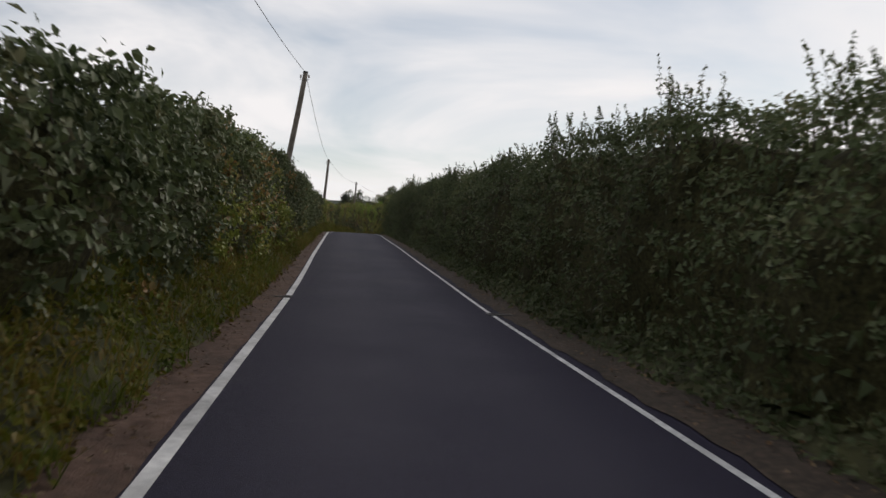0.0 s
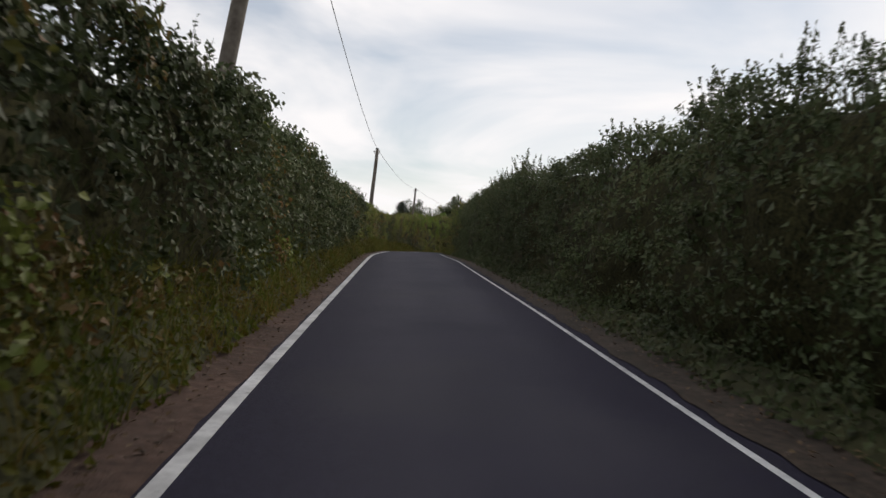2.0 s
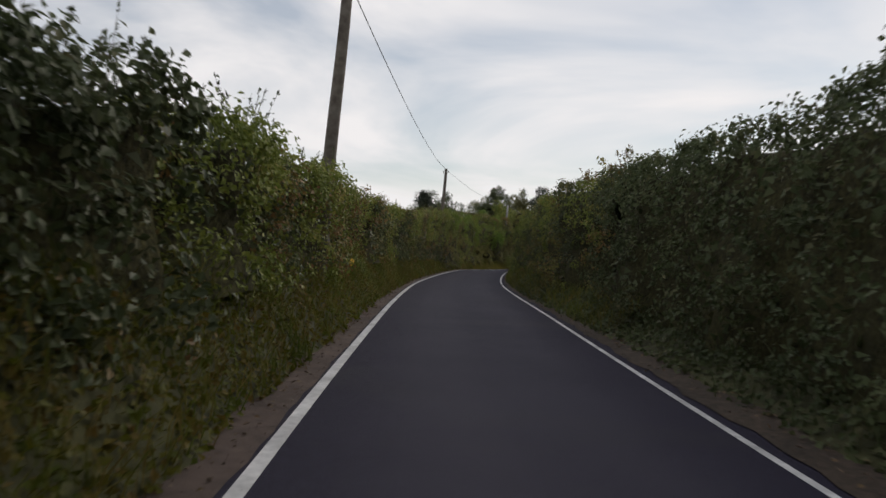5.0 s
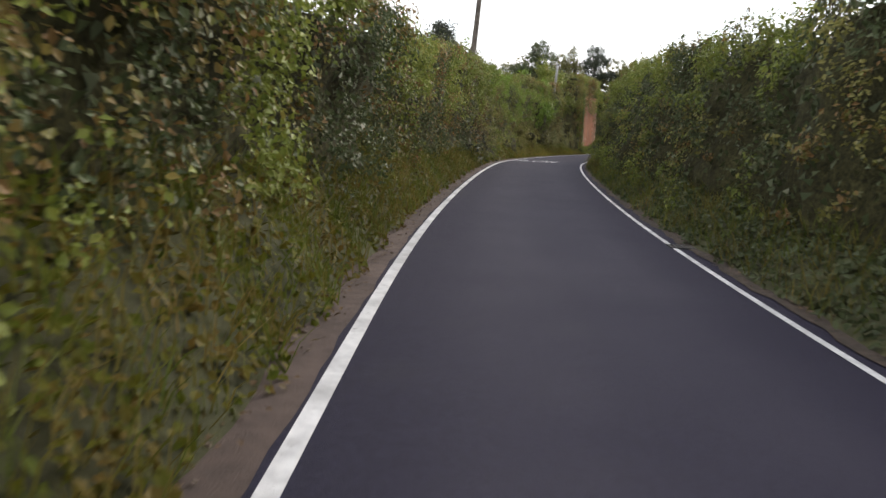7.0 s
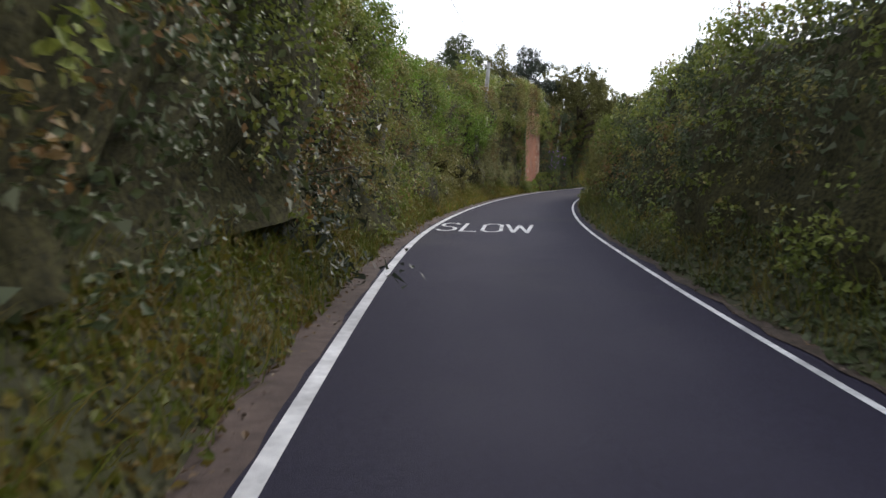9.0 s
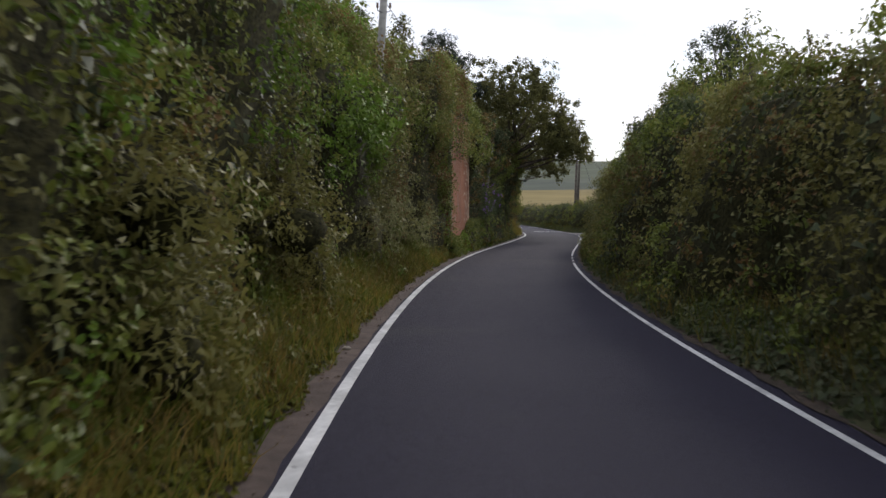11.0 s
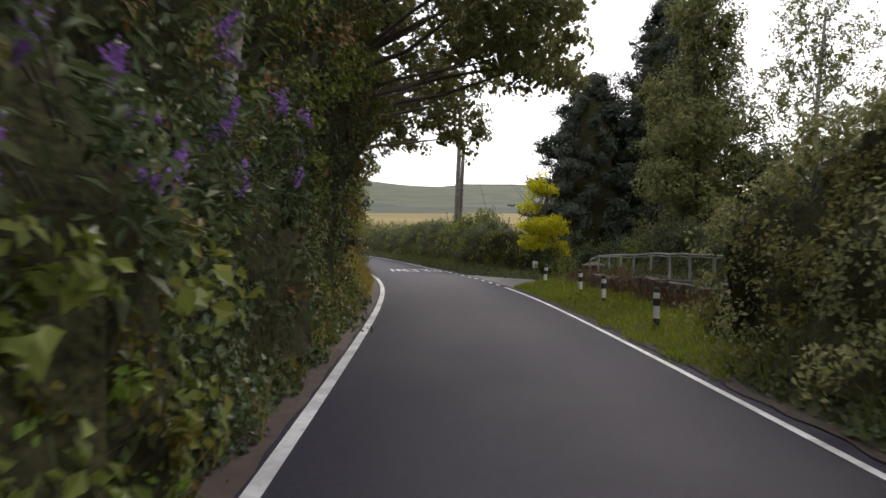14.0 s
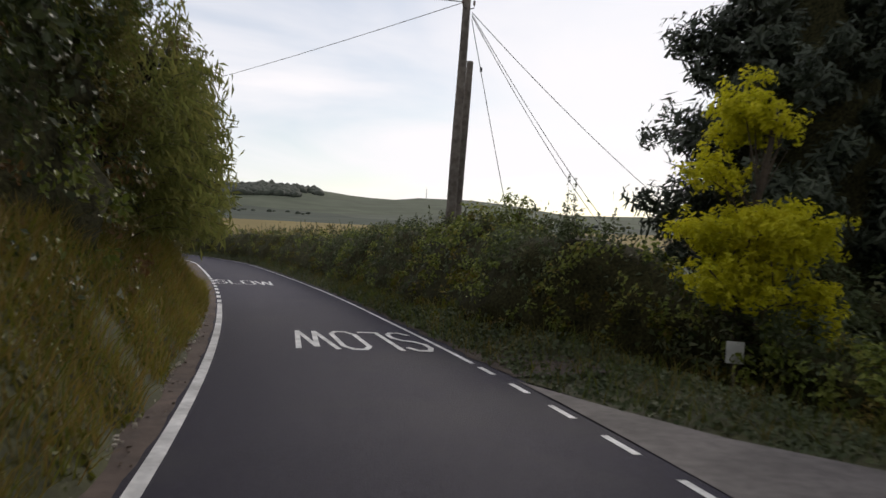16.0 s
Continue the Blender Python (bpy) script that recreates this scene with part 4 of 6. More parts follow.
def bank(name, label, side, s0, s1, inner, outer, h, seed, leaf_n=170, blade_n=120, mats=("weed", "grass"), leaf=0.09, blade=0.28, soil=None, thin=999.0):
    """A rising verge of soil under weeds and grass blades."""
    rng = np.random.default_rng(seed)
    root = thing(name, label, "verge", group="", kind="structure")
    s = np.arange(s0, s1 + 0.01, 0.5)
    i_, o_, h_ = table(s, inner), table(s, outer), table(s, h)
    rows = [(side * (i_ + (o_ - i_) * k + 0.05 * np.sin(s * 2.3 + seed)), h_ * z) for k, z in ((0, 0.0), (0.2, 0.16), (0.5, 0.5), (0.8, 0.85), (1.0, 1.0))]
    ribbon("soil", s, rows, soil or M["soil"], "", "", "", root)
    long = min(s1, thin) - s0 + max(0.0, s1 - thin) / 3
    n = int(long * leaf_n)
    # broad low leaves that cover the soil
    count = int(long * leaf_n * 0.4)
    ss, k = spread_out(rng, s0, s1, count, thin), rng.random(count)
    ii, oo, hh = table(ss, inner), table(ss, outer), table(ss, h)
    low = lane(ss, side * (ii + 0.08 + (oo - ii) * k), hh * np.interp(k, [0, 0.2, 0.5, 0.8, 1.0], [0, 0.16, 0.5, 0.85, 1.0]) + 0.03)
    leaves("ground_leaves", low, np.tile([-side * 0.5, 0, 0.9], (count, 1)), leaf * 1.2, M[mats[0]], root, wide=0.75, rng=rng)["kind"] = "stuff"
    for mat, count, size, wide in ((mats[0], n, leaf, 0.7), (mats[1], int(long * blade_n), blade, 0.09)):
        ss = spread_out(rng, s0, s1, count, thin)
        k = rng.random(count) ** 0.9
        ii, oo, hh = table(ss, inner), table(ss, outer), table(ss, h)
        # the foot of the growth wanders
        ii = ii + 0.12 * wavy(np.stack([ss, ss * 0, ss * 0], -1), 0.5, seed)
        prof = np.interp(k, [0, 0.2, 0.5, 0.8, 1.0], [0, 0.16, 0.5, 0.85, 1.0])
        p = lane(ss, side * (ii + (oo - ii) * k), hh * prof)
        tall = 0.30 * (0.55 + 0.45 * wavy(p, 0.7, seed + 1)) * np.clip(0.25 + k * 2, 0, 1)
        p[:, 2] += rng.random(count) * tall + (0.4 * size if wide < 0.2 else 0.01)
        if wide < 0.2:
            nrm = rng.normal(0, 1, (count, 3))
            nrm[:, 2] *= 0.15
            ob = blades("grass_blades", p, size, M[mat], root, rng)
        else:
            ob = leaves("weed_leaves", p, np.tile([-side * 0.5, 0, 0.9], (count, 1)), size, M[mat], root, wide=wide, rng=rng)
        ob["kind"] = "stuff"
    return root


def blades(name, places, length, mat, parent, rng):
    """Upright bent grass blades of two triangles each."""
    n = len(places)
    a = rng.uniform(0, 2 * np.pi, n)
    side = np.stack([np.cos(a), np.sin(a), 0 * a], -1) * 0.006
    lean = np.stack([rng.normal(0, 0.35, n), rng.normal(0, 0.35, n), np.ones(n)], -1)
    ln = (length * rng.uniform(0.5, 1.3, n))[:, None]
    b = places - np.array([0, 0, 1]) * ln * 0.4
    mid = b + lean * ln * 0.55
    tip = b + lean * ln * np.array([1.5, 1.5, 0.95])
    v = np.stack([b - side, b + side, mid + side * 0.8, mid - side * 0.8, tip], 1).reshape(-1, 3)
    base = (np.arange(n) * 5)[:, None]
    c = (base + np.array([[0, 1, 2, 0, 2, 3, 3, 2, 4]])).ravel()
    return array_object(name, v, c, 3, mat, parent)


bank("verge_left", "steep weedy green bank below the hedge", -1, -12, 150.5, [(-12, 2.25), (20, 2.25), (45, 2.2), (84, 2.1), (105, 2.1), (130, 2.1), (150, 2.2)], [(-12, 2.95), (150, 2.85)], [(-12, 0.8), (40, 0.95), (70, 1.05), (100, 1.0), (112, 0.6), (150, 0.55)], 21, 370, 170, leaf=0.08)
bank("verge_grass", "bright rough grass along the foot of the hedge", -1, 124, 151, [(124, 2.05), (151, 2.1)], [(124, 2.6), (135, 2.85), (148, 2.8), (151, 2.4)], [(124, 0.35), (148, 0.3), (151, 0.3)], 30, 620, 260, mats=("verge", "straw"), blade=0.22, leaf=0.065)
# both right verges take the darkened leaf: painted shade below the hedge
bank("verge_right", "dark littered earth and sparse weeds under the hedge", 1, -12, 70, [(-12, 2.35), (40, 2.3), (70, 2.2)], [(-12, 3.0), (70, 2.9)], [(-12, 0.2), (70, 0.25)], 25, 90, 14, mats=("dark_hedge", "dark_hedge"))
bank("verge_right", "narrow grassy verge under the hedge", 1, 70, 164, [(70, 2.15), (80, 2.02), (95, 2.05), (131, 1.98), (164, 2.05)], [(70, 2.9), (100, 2.8), (164, 2.8)], [(70, 0.3), (80, 0.45), (164, 0.35)], 22, 230, 100, mats=("dark_hedge", "grass"))
bank("verge_wall_foot", "leafy weeds at the foot of the brick wall", -1, 150, 157, [(150, 1.98), (157, 2.05)], [(150, 2.27), (157, 2.5)], [(150, 0.35), (154, 0.35), (157, 0.5)], 26, 500, 200, leaf=0.07)
bank("verge_shrub_foot", "earth and low ivy under the shrubs", -1, 156.5, 174.0, [(156, 2.02), (175, 2.0)], [(156, 2.7), (174, 2.75)], [(156, 0.3), (168, 0.4), (174, 0.7)], 28, 420, 60, mats=("ivy", "straw"), leaf=0.08)
bank("verge_far_left", "rough grass bank on the inside of the bend", -1, 173.5, 206, [(156, 2.05), (175, 2.02), (206, 2.05)], [(156, 2.7), (186, 3.1), (200, 3.0), (206, 3.6)], [(156, 0.4), (168, 0.6), (176, 1.2), (190, 1.6), (198, 1.2), (206, 0.2)], 23, 440, 620, mats=("verge", "straw"), leaf=0.07, blade=0.27)
bank("verge_far_right", "rough grass and weeds under the field hedge", 1, 183.0, 268, [(183.0, 4.1), (184.0, 3.1), (185.4, 2.5), (187.4, 2.0), (268, 1.95)], [(183.0, 5.1), (187.5, 5.0), (189, 4.5), (191, 3.3), (193.5, 2.8), (268, 2.8)], [(184.3, 0.04), (188.3, 0.03), (190, 0.25), (268, 0.4)], 24, 420, 90, thin=206, mats=("dark_hedge", "grass"), leaf=0.08)
bank("grass_strip", "strip of mown green grass with marker posts", 1, 163.5, 180.0, [(163, 1.92), (178.8, 1.95), (180.0, 2.7)], [(163, 3.7), (172, 3.68), (180.6, 3.5)], [(163, 0.06), (180, 0.08)], 27, 160, 1250, mats=("mown", "mown"), leaf=0.05, blade=0.08, soil=M["field"])

# ---------------- poles and wires ----------------


def utility_pole(foot, top, label, radius=0.13, steel_cap=True, grey=False):
    foot, top = Vector(foot), Vector(top)
    root = thing("utility_pole", label, "pole", tuple(foot), group="utility poles")
    d = top - foot
    t = np.linspace(0, 1, 9)[:, None]
    pts = t * np.array(d)[None]
    pts = pts + 0.012 * np.stack([np.sin(t[:, 0] * 9), np.cos(t[:, 0] * 7), 0 * t[:, 0]], -1)
    v, f = tube(pts, radius * (1 - 0.32 * t[:, 0]), 14)
    mesh_object("shaft", v, f, M["rail"] if grey else M["wood"], root, smooth=True)
    if steel_cap:
        v, f = tube([np.array(d) + [0, 0, z] for z in (-0.02, 0.03, 0.05)], [radius * 0.74, radius * 0.74, radius * 0.3], 12)
        mesh_object("cap", v, f, M["black"], root, "dark metal cap")
        for k in (-1, 1):
            v, f = tube([np.array(d) + [k * 0.05, -0.1, -0.35], np.array(d) + [k * 0.16, -0.12, -0.3], np.array(d) + [k * 0.16, -0.12, -0.2]], [0.012, 0.012, 0.012], 7)
            hook = mesh_object("bracket", v, f, M["black"], root, "dark steel hook")
            v, f = tube([np.array(d) + [k * 0.16, -0.12, z] for z in (-0.24, -0.2, -0.16, -0.12)], [0.022, 0.036, 0.024, 0.034], 9)
            mesh_object("insulator", v, f, M["ceramic"], hook, "brown ceramic insulator")
    return root


def wire(a, b, sag, label="thin black overhead cable between poles"):
    a, b = np.array(a, float), np.array(b, float)
    t = np.linspace(0, 1, 25)[:, None]
    p = a + (b - a) * t
    p[:, 2] -= sag * 4 * t[:, 0] * (1 - t[:, 0])
    v, f = tube(p, np.full(25, 0.010), 5)
    return tagged(mesh_object("overhead_cable", v, f, M["wire"]), label, "cable", "overhead cables")


POLE_TOPS = [(-4.4, 0.0, 7.6), (-6.89, 32.41, 7.9), (-11.8, 69.88, 7.92), (-14.55, 112.0, 8.85), (-11.26, 143.78, 8.34)]
utility_pole((-8.1, 32.41, 0.5), POLE_TOPS[1], "leaning weathered wooden utility pole behind the hedge", 0.14)
utility_pole((-12.3, 69.88, 1.3), POLE_TOPS[2], "leaning weathered wooden utility pole behind the hedge", 0.14)
utility_pole((-15.05, 112.0, 1.3), POLE_TOPS[3], "slim wooden utility pole behind the hedge", 0.14)
utility_pole((-11.8, 143.9, 1.0), POLE_TOPS[4], "pale grey utility pole rising out of the shrubs", 0.14, grey=True)
for a, b in zip(POLE_TOPS[:-1], POLE_TOPS[1:]):
    wire(a, b, 0.5)
POLE_C = Vector((8.63, 195.87, 9.2))
utility_pole((8.42, 195.87, 0.3), POLE_C, "tall leaning wooden utility pole in the field hedge", 0.15)
utility_pole((8.75, 196.3, 0.3), (8.95, 196.2, 7.6), "shorter wooden pole standing against the tall pole", 0.13, steel_cap=False)
POLE_D = Vector(lane(163.2, -2.34, 5.5))
utility_pole(tuple(lane(163.2, -3.0, -0.2)), POLE_D, "grey pole half hidden in ivy", 0.095, grey=True)
NEXT = Vector((-5.5, 239.0, 9.9))
utility_pole((-5.6, 239.0, 1.0), NEXT, "far wooden utility pole beyond the bend", 0.14)
wire((POLE_C.x, POLE_C.y, POLE_C.z - 0.12), NEXT, 0.45)
for k in (0.0, 0.28):
    wire((POLE_C.x - 0.1, POLE_C.y - 0.1, POLE_C.z - 0.18), (-14.0, 197.4, 9.2 - 3.4 * k), 0.1)
for end, z0, sag in (((17.8, 197.2, 3.4), 0.42, 0.25), ((16.4, 198.6, 2.3), 0.47, 0.3), ((16.0, 198.6, 2.4), 0.52, 0.35), ((11.6, 198.0, 2.2), 0.6, 0.1)):
    wire((POLE_C.x + 0.12, POLE_C.y - 0.1, POLE_C.z - z0), end, sag, "thin black service cable running down from the pole")
wire(POLE_TOPS[4], POLE_D, 0.4)
v, f = tube([(0, 0, 0), (0, 0, 0.12)], [0.035, 0.035], 8)
ins = tagged(mesh_object("cable_insulator", v, f, M["black"]), "small black insulator on the stay cable", "insulator")
ins.location = (9.35, 196.35, 7.4)

# ---------------- trees ----------------


def tree(name, label, place, lobes, mat, trunk=0.18, count=9000, leaf=0.11, wide=0.6, seed=1, spread=0.35, per=22, limbs=True, fill=0.35, bark=None, dense=0.0, simple=True):
    """A trunk, limbs to each lobe of the crown, and clumps of leaves over and inside the lobes. lobes: (x, y, z, rx, ry, rz) from the foot."""
    rng = np.random.default_rng(seed)
    root = thing(name, label, "tree", tuple(place))
    top = max(l[2] for l in lobes)
    cx, cy = np.mean([l[0] for l in lobes]), np.mean([l[1] for l in lobes])
    t = np.linspace(0, 1, 7)
    pts = np.stack([cx * t**1.5 + 0.12 * np.sin(4 * t + seed), cy * t**1.5 + 0.1 * np.cos(5 * t + seed), t * top * 0.95], -1)
    v, f = tube(pts, trunk * (1 - 0.8 * t) + 0.02, 10)
    mesh_object("trunk", v, f, bark or M["twig"], root, smooth=True)
    if limbs:
        for l in lobes:
            k = np.clip(l[2] / top * 0.75, 0.15, 0.85)
            a = np.array([np.interp(k, t, pts[:, i]) for i in range(3)])
            b = np.array(l[:3])
            for j in range(1 + (len(lobes) < 12)):
                e = b + rng.normal(0, 0.45, 3) * np.array(l[3:])
                m_ = (a + e) / 2 + rng.normal(0, 0.2, 3)
                v, f = tube([a, m_, e], [trunk * 0.3, trunk * 0.15, 0.012], 5)
                mesh_object("limb", v, f, bark or M["twig"], root)
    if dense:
        # a hull inside each lobe, coloured dark to stand for the shade there
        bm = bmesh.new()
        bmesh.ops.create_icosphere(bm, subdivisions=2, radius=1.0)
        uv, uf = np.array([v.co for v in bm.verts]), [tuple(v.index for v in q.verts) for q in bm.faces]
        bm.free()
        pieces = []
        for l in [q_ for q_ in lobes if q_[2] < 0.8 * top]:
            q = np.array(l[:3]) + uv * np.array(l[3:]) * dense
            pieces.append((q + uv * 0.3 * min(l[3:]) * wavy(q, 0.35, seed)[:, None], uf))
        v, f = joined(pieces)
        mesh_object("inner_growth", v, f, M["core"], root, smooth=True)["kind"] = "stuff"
    vol = np.array([l[3] * l[4] + l[4] * l[5] + l[3] * l[5] for l in lobes])
    n = np.maximum(4, (count * vol / vol.sum() / per)).astype(int)
    ps, fs = [], []
    for l, k in zip(lobes, n):
        d = unit(rng.normal(0, 1, (k, 3)))
        r = np.where(rng.random(k) < fill, rng.random(k) ** 0.5 * 0.9, 1.0)
        ragged = 1 + 0.22 * wavy(d * 2.0 + np.array(l[:3]), 0.55, seed) + rng.normal(0, 0.07, k)
        c = np.array(l[:3]) + d * np.array(l[3:]) * (r * ragged)[:, None]
        p, face = clumps(rng, c, d, per, spread)
        ps.append(p)
        fs.append(face)
    p, face = np.concatenate(ps), np.concatenate(fs)
    ob = leaves("crown", p, face, leaf, mat, root, wide=wide, rng=rng, simple=simple)
    ob["kind"] = "stuff"
    return root


def blob_tree(seed, height, radius, low, n=10):
    """Lobes of an uneven crown."""
    rng = np.random.default_rng(seed)
    out = []
    for i in range(n):
        z = low + (height - low) * (i + 0.5) / n
        k = np.sin(np.pi * np.clip((z - low) / (height - low) * 0.85 + 0.12, 0, 1)) ** 0.7
        a = i * 2.4 + seed
        r = radius * k
        out.append((0.55 * r * np.cos(a), 0.55 * r * np.sin(a), z, r * rng.uniform(0.45, 0.65), r * rng.uniform(0.45, 0.65), (height - low) / n * rng.uniform(1.0, 1.6)))
    return out


def open_top(seed, low, high, radius, n):
    """Small separate sprays of leaf on the bare upper limbs."""
    r = random.Random(seed)
    out = []
    for i in range(n):
        k = (i + 0.5) / n
        a, q = i * 2.4, radius * (1 - 0.55 * k) * math.sqrt(r.random())
        w = r.uniform(0.24, 0.46)
        out.append((q * math.cos(a), q * math.sin(a), low + (high - low) * k, w, w, w * 1.1))
    return out


def conifer(label, place, height, radius, count, seed, mat="conifer", low=0.3, leaf=0.16, full=False):
    """A dark cypress: feathery branches in uneven tiers round a straight trunk."""
    rng = np.random.default_rng(seed)
    root = thing("conifer", label, "tree", tuple(place))
    v, f = tube([(0, 0, z) for z in np.linspace(0, height * 0.97, 6)], np.linspace(0.25, 0.03, 6), 9)
    mesh_object("trunk", v, f, M["twig"], root, smooth=True)
    n = int(30 * height)
    z = low + (height - low) * (np.arange(n) + rng.random(n)) / n
    t = (z - low) / (height - low)
    a = np.arange(n) * 2.4 + rng.normal(0, 0.3, n)
    def taper(k):
        return 0.06 + 0.94 * ((1 - k**3.2) if full else (1 - k) ** 0.85)

    reach = radius * taper(t) * np.clip(t * 6 + 0.55, 0, 1) * rng.uniform(0.72, 1.14, n) * (1 + 0.13 * np.sin(z * 4.2))
    way = np.stack([np.cos(a), np.sin(a), rng.uniform(0.05, 0.4, n)], -1)
    base = np.stack([0 * z, 0 * z, z - 0.25 * reach], -1)
    per = 20
    steps = max(3, int(count / (n * per)))
    cs, outs, spreads = [], [], []
    for j in range(steps):
        k = (0.55 if full else 0.35) + (0.5 if full else 0.67) * (j + rng.random(n)) / steps
        sway = rng.normal(0, 0.10, (n, 3)) * reach[:, None]
        c = base + way * (reach * k)[:, None] + sway * (1 - k)[:, None]
        c[:, 2] -= 0.10 * reach * k**2
        cs.append(c)
        outs.append(unit(way + rng.normal(0, 0.2, (n, 3))))
    p, face = clumps(rng, np.concatenate(cs), np.concatenate(outs), per, 0.26)
    leaves("crown", p, face, leaf, M[mat], root, wide=0.3, droop=0.0, rng=rng, simple=True)["kind"] = "stuff"
    v, f = joined([tube([base[i], base[i] + way[i] * reach[i] * 0.9], [0.03, 0.008], 4) for i in range(0, n, 3)])
    mesh_object("branchwork", v, f, M["twig"], root)["kind"] = "stuff"
    # solid hull round the trunk; its dark colour is the crown's inner shade
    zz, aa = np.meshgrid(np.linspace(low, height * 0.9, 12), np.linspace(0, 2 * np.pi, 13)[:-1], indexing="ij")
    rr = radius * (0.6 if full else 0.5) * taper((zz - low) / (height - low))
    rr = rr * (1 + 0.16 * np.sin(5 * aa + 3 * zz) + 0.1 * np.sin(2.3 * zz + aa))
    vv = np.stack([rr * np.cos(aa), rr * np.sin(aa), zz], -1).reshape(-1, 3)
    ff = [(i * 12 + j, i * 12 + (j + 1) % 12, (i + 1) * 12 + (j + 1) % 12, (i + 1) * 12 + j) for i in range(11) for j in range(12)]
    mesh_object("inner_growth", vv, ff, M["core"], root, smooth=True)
    return root


def on(s, off, h=0.0):
    x, y, _ = lane(s, off)
    return (float(x), float(y), float(land(np.array([x]), np.array([y]))[0]) + h)


# the oak that hangs over the lane
def lobes_by_lane(foot, rows):
    """Crown lobes given along the lane (s, off, height, radius) as places from the tree's foot."""
    return [(*(lane(s, o, h) - np.array(foot)), r, r, r * 0.8) for s, o, h, r in rows]


OAK = [(166.5, -1.2, 7.5, 1.5), (167.0, -2.8, 8.1, 1.7), (169.0, -0.5, 6.9, 1.4), (170.0, 0.5, 6.0, 1.2), (172.3, 0.4, 5.3, 1.05), (175.0, -0.4, 5.2, 1.1), (178.5, -0.3, 4.7, 1.2), (170.0, -2.2, 8.2, 1.7), (173.0, -1.5, 7.5, 1.6), (176.0, -1.5, 6.6, 1.6), (179.0, -1.6, 5.6, 1.5), (168.0, -3.6, 7.0, 1.8), (174.0, 0.3, 6.4, 1.2), (171.5, 1.4, 6.2, 1.0), (172.0, -3.6, 6.2, 1.8), (176.0, -3.8, 6.0, 1.8), (169.0, 0.6, 7.2, 0.9), (166.0, -0.6, 8.2, 1.1), (177.0, 0.0, 4.9, 0.8), (170.5, 1.0, 5.4, 1.0), (172.3, 1.3, 5.3, 0.95), (168.5, 0.3, 5.9, 1.0), (178.0, -3.2, 5.3, 1.5), (182.0, -3.3, 5.5, 1.6), (181.0, -1.4, 4.9, 1.1), (177.8, 0.3, 4.05, 0.6), (173.2, 1.9, 5.3, 0.7), (173.8, 1.6, 5.1, 0.7), (175.5, -4.6, 8.0, 1.9), (179.0, -4.4, 7.2, 1.7), (177.0, -2.6, 7.4, 1.6), (180.4, -3.0, 6.6, 1.3)]
OAK_FOOT = on(170.5, -4.4)
tree("oak_tree", "dark spreading oak tree overhanging the lane", OAK_FOOT, lobes_by_lane(OAK_FOOT, OAK), M["oak"], 0.28, 68000, 0.135, 0.66, 31, 0.24, 40, fill=0.45, simple=False, dense=0.18)
tree("shrub", "tall bright green ash shrub above the hedge", on(139, -4.3), blob_tree(32, 5.6, 1.9, 1.8, 7), M["bright"], 0.08, 18000, 0.14, 0.4, 32, 0.24, dense=0.5)
tree("shrub", "dark green shrub standing above the hedge", on(146.5, -4.4), blob_tree(33, 7.2, 2.0, 2.5, 7), M["hedge"], 0.1, 20000, 0.11, 0.6, 33, 0.24, dense=0.5)
for i, (s_, o_, h_, r_) in enumerate(((128.5, -2.95, 2.3, 0.8), (133.5, -3.1, 2.6, 0.9), (139.5, -3.35, 2.6, 0.85), (142.8, -3.3, 2.3, 0.8), (145.6, -3.3, 2.8, 0.8), (148.0, -3.05, 2.3, 0.55))):
    tree("shrub", "pale grey-green shrub leaning out of the hedge", on(s_, o_), blob_tree(60 + i, h_, r_, 0.25, 7), M["pale_skylit" if i > 1 else "olive"], 0.04, 9000, 0.075, 0.42, 60 + i, 0.2, 18, dense=0.7)
tree("pine_tree", "dark ragged pine behind the overgrown hedge", on(152, -7.0), [(0.1, 0, 9.1, 0.7, 0.7, 0.6), (0.2, 0, 8.3, 1.2, 1.1, 0.6), (-0.9, 0.3, 7.2, 1.5, 1.4, 0.6), (0.9, -0.4, 6.8, 1.4, 1.4, 0.6), (-0.2, 0.2, 5.9, 2.0, 1.9, 0.7), (0.6, 0.5, 5.0, 1.8, 1.8, 0.6)], M["dark_hedge"], 0.2, 30000, 0.14, 0.45, 34, 0.24, dense=0.6)
tree("tree", "dark tree behind the brick wall", on(158.5, -6.2), blob_tree(54, 9.0, 2.0, 3.5, 7), M["oak"], 0.2, 28000, 0.14, 0.55, 54, 0.27, dense=0.6)
tree("pine_tree", "tall ragged dark pine with an open crown", on(166, -5.6), [(0, 0, 10.3, 0.8, 0.8, 0.5), (0.5, 0.3, 9.5, 1.3, 1.2, 0.35), (-0.6, -0.4, 8.8, 1.4, 1.3, 0.35), (0.7, -0.3, 7.9, 1.7, 1.6, 0.4), (-0.7, 0.2, 7.0, 1.6, 1.6, 0.45)], M["conifer"], 0.2, 26000, 0.13, 0.35, 35, 0.2)
conifer("small ragged fir tree rising behind the hedge", on(110.6, -3.8), 5.3, 2.3, 16000, 36, leaf=0.13)
tree("tree", "round olive-green tree far behind the hedge", on(160, -11.5), blob_tree(65, 8.4, 3.6, 2.0, 10), M["oak"], 0.2, 22000, 0.17, 0.6, 65, 0.36, dense=0.75)
tree("tree", "round olive-green tree far behind the hedge", on(166, -9.5), blob_tree(66, 8.6, 3.2, 2.0, 10), M["oak"], 0.2, 22000, 0.17, 0.6, 66, 0.36, dense=0.75)
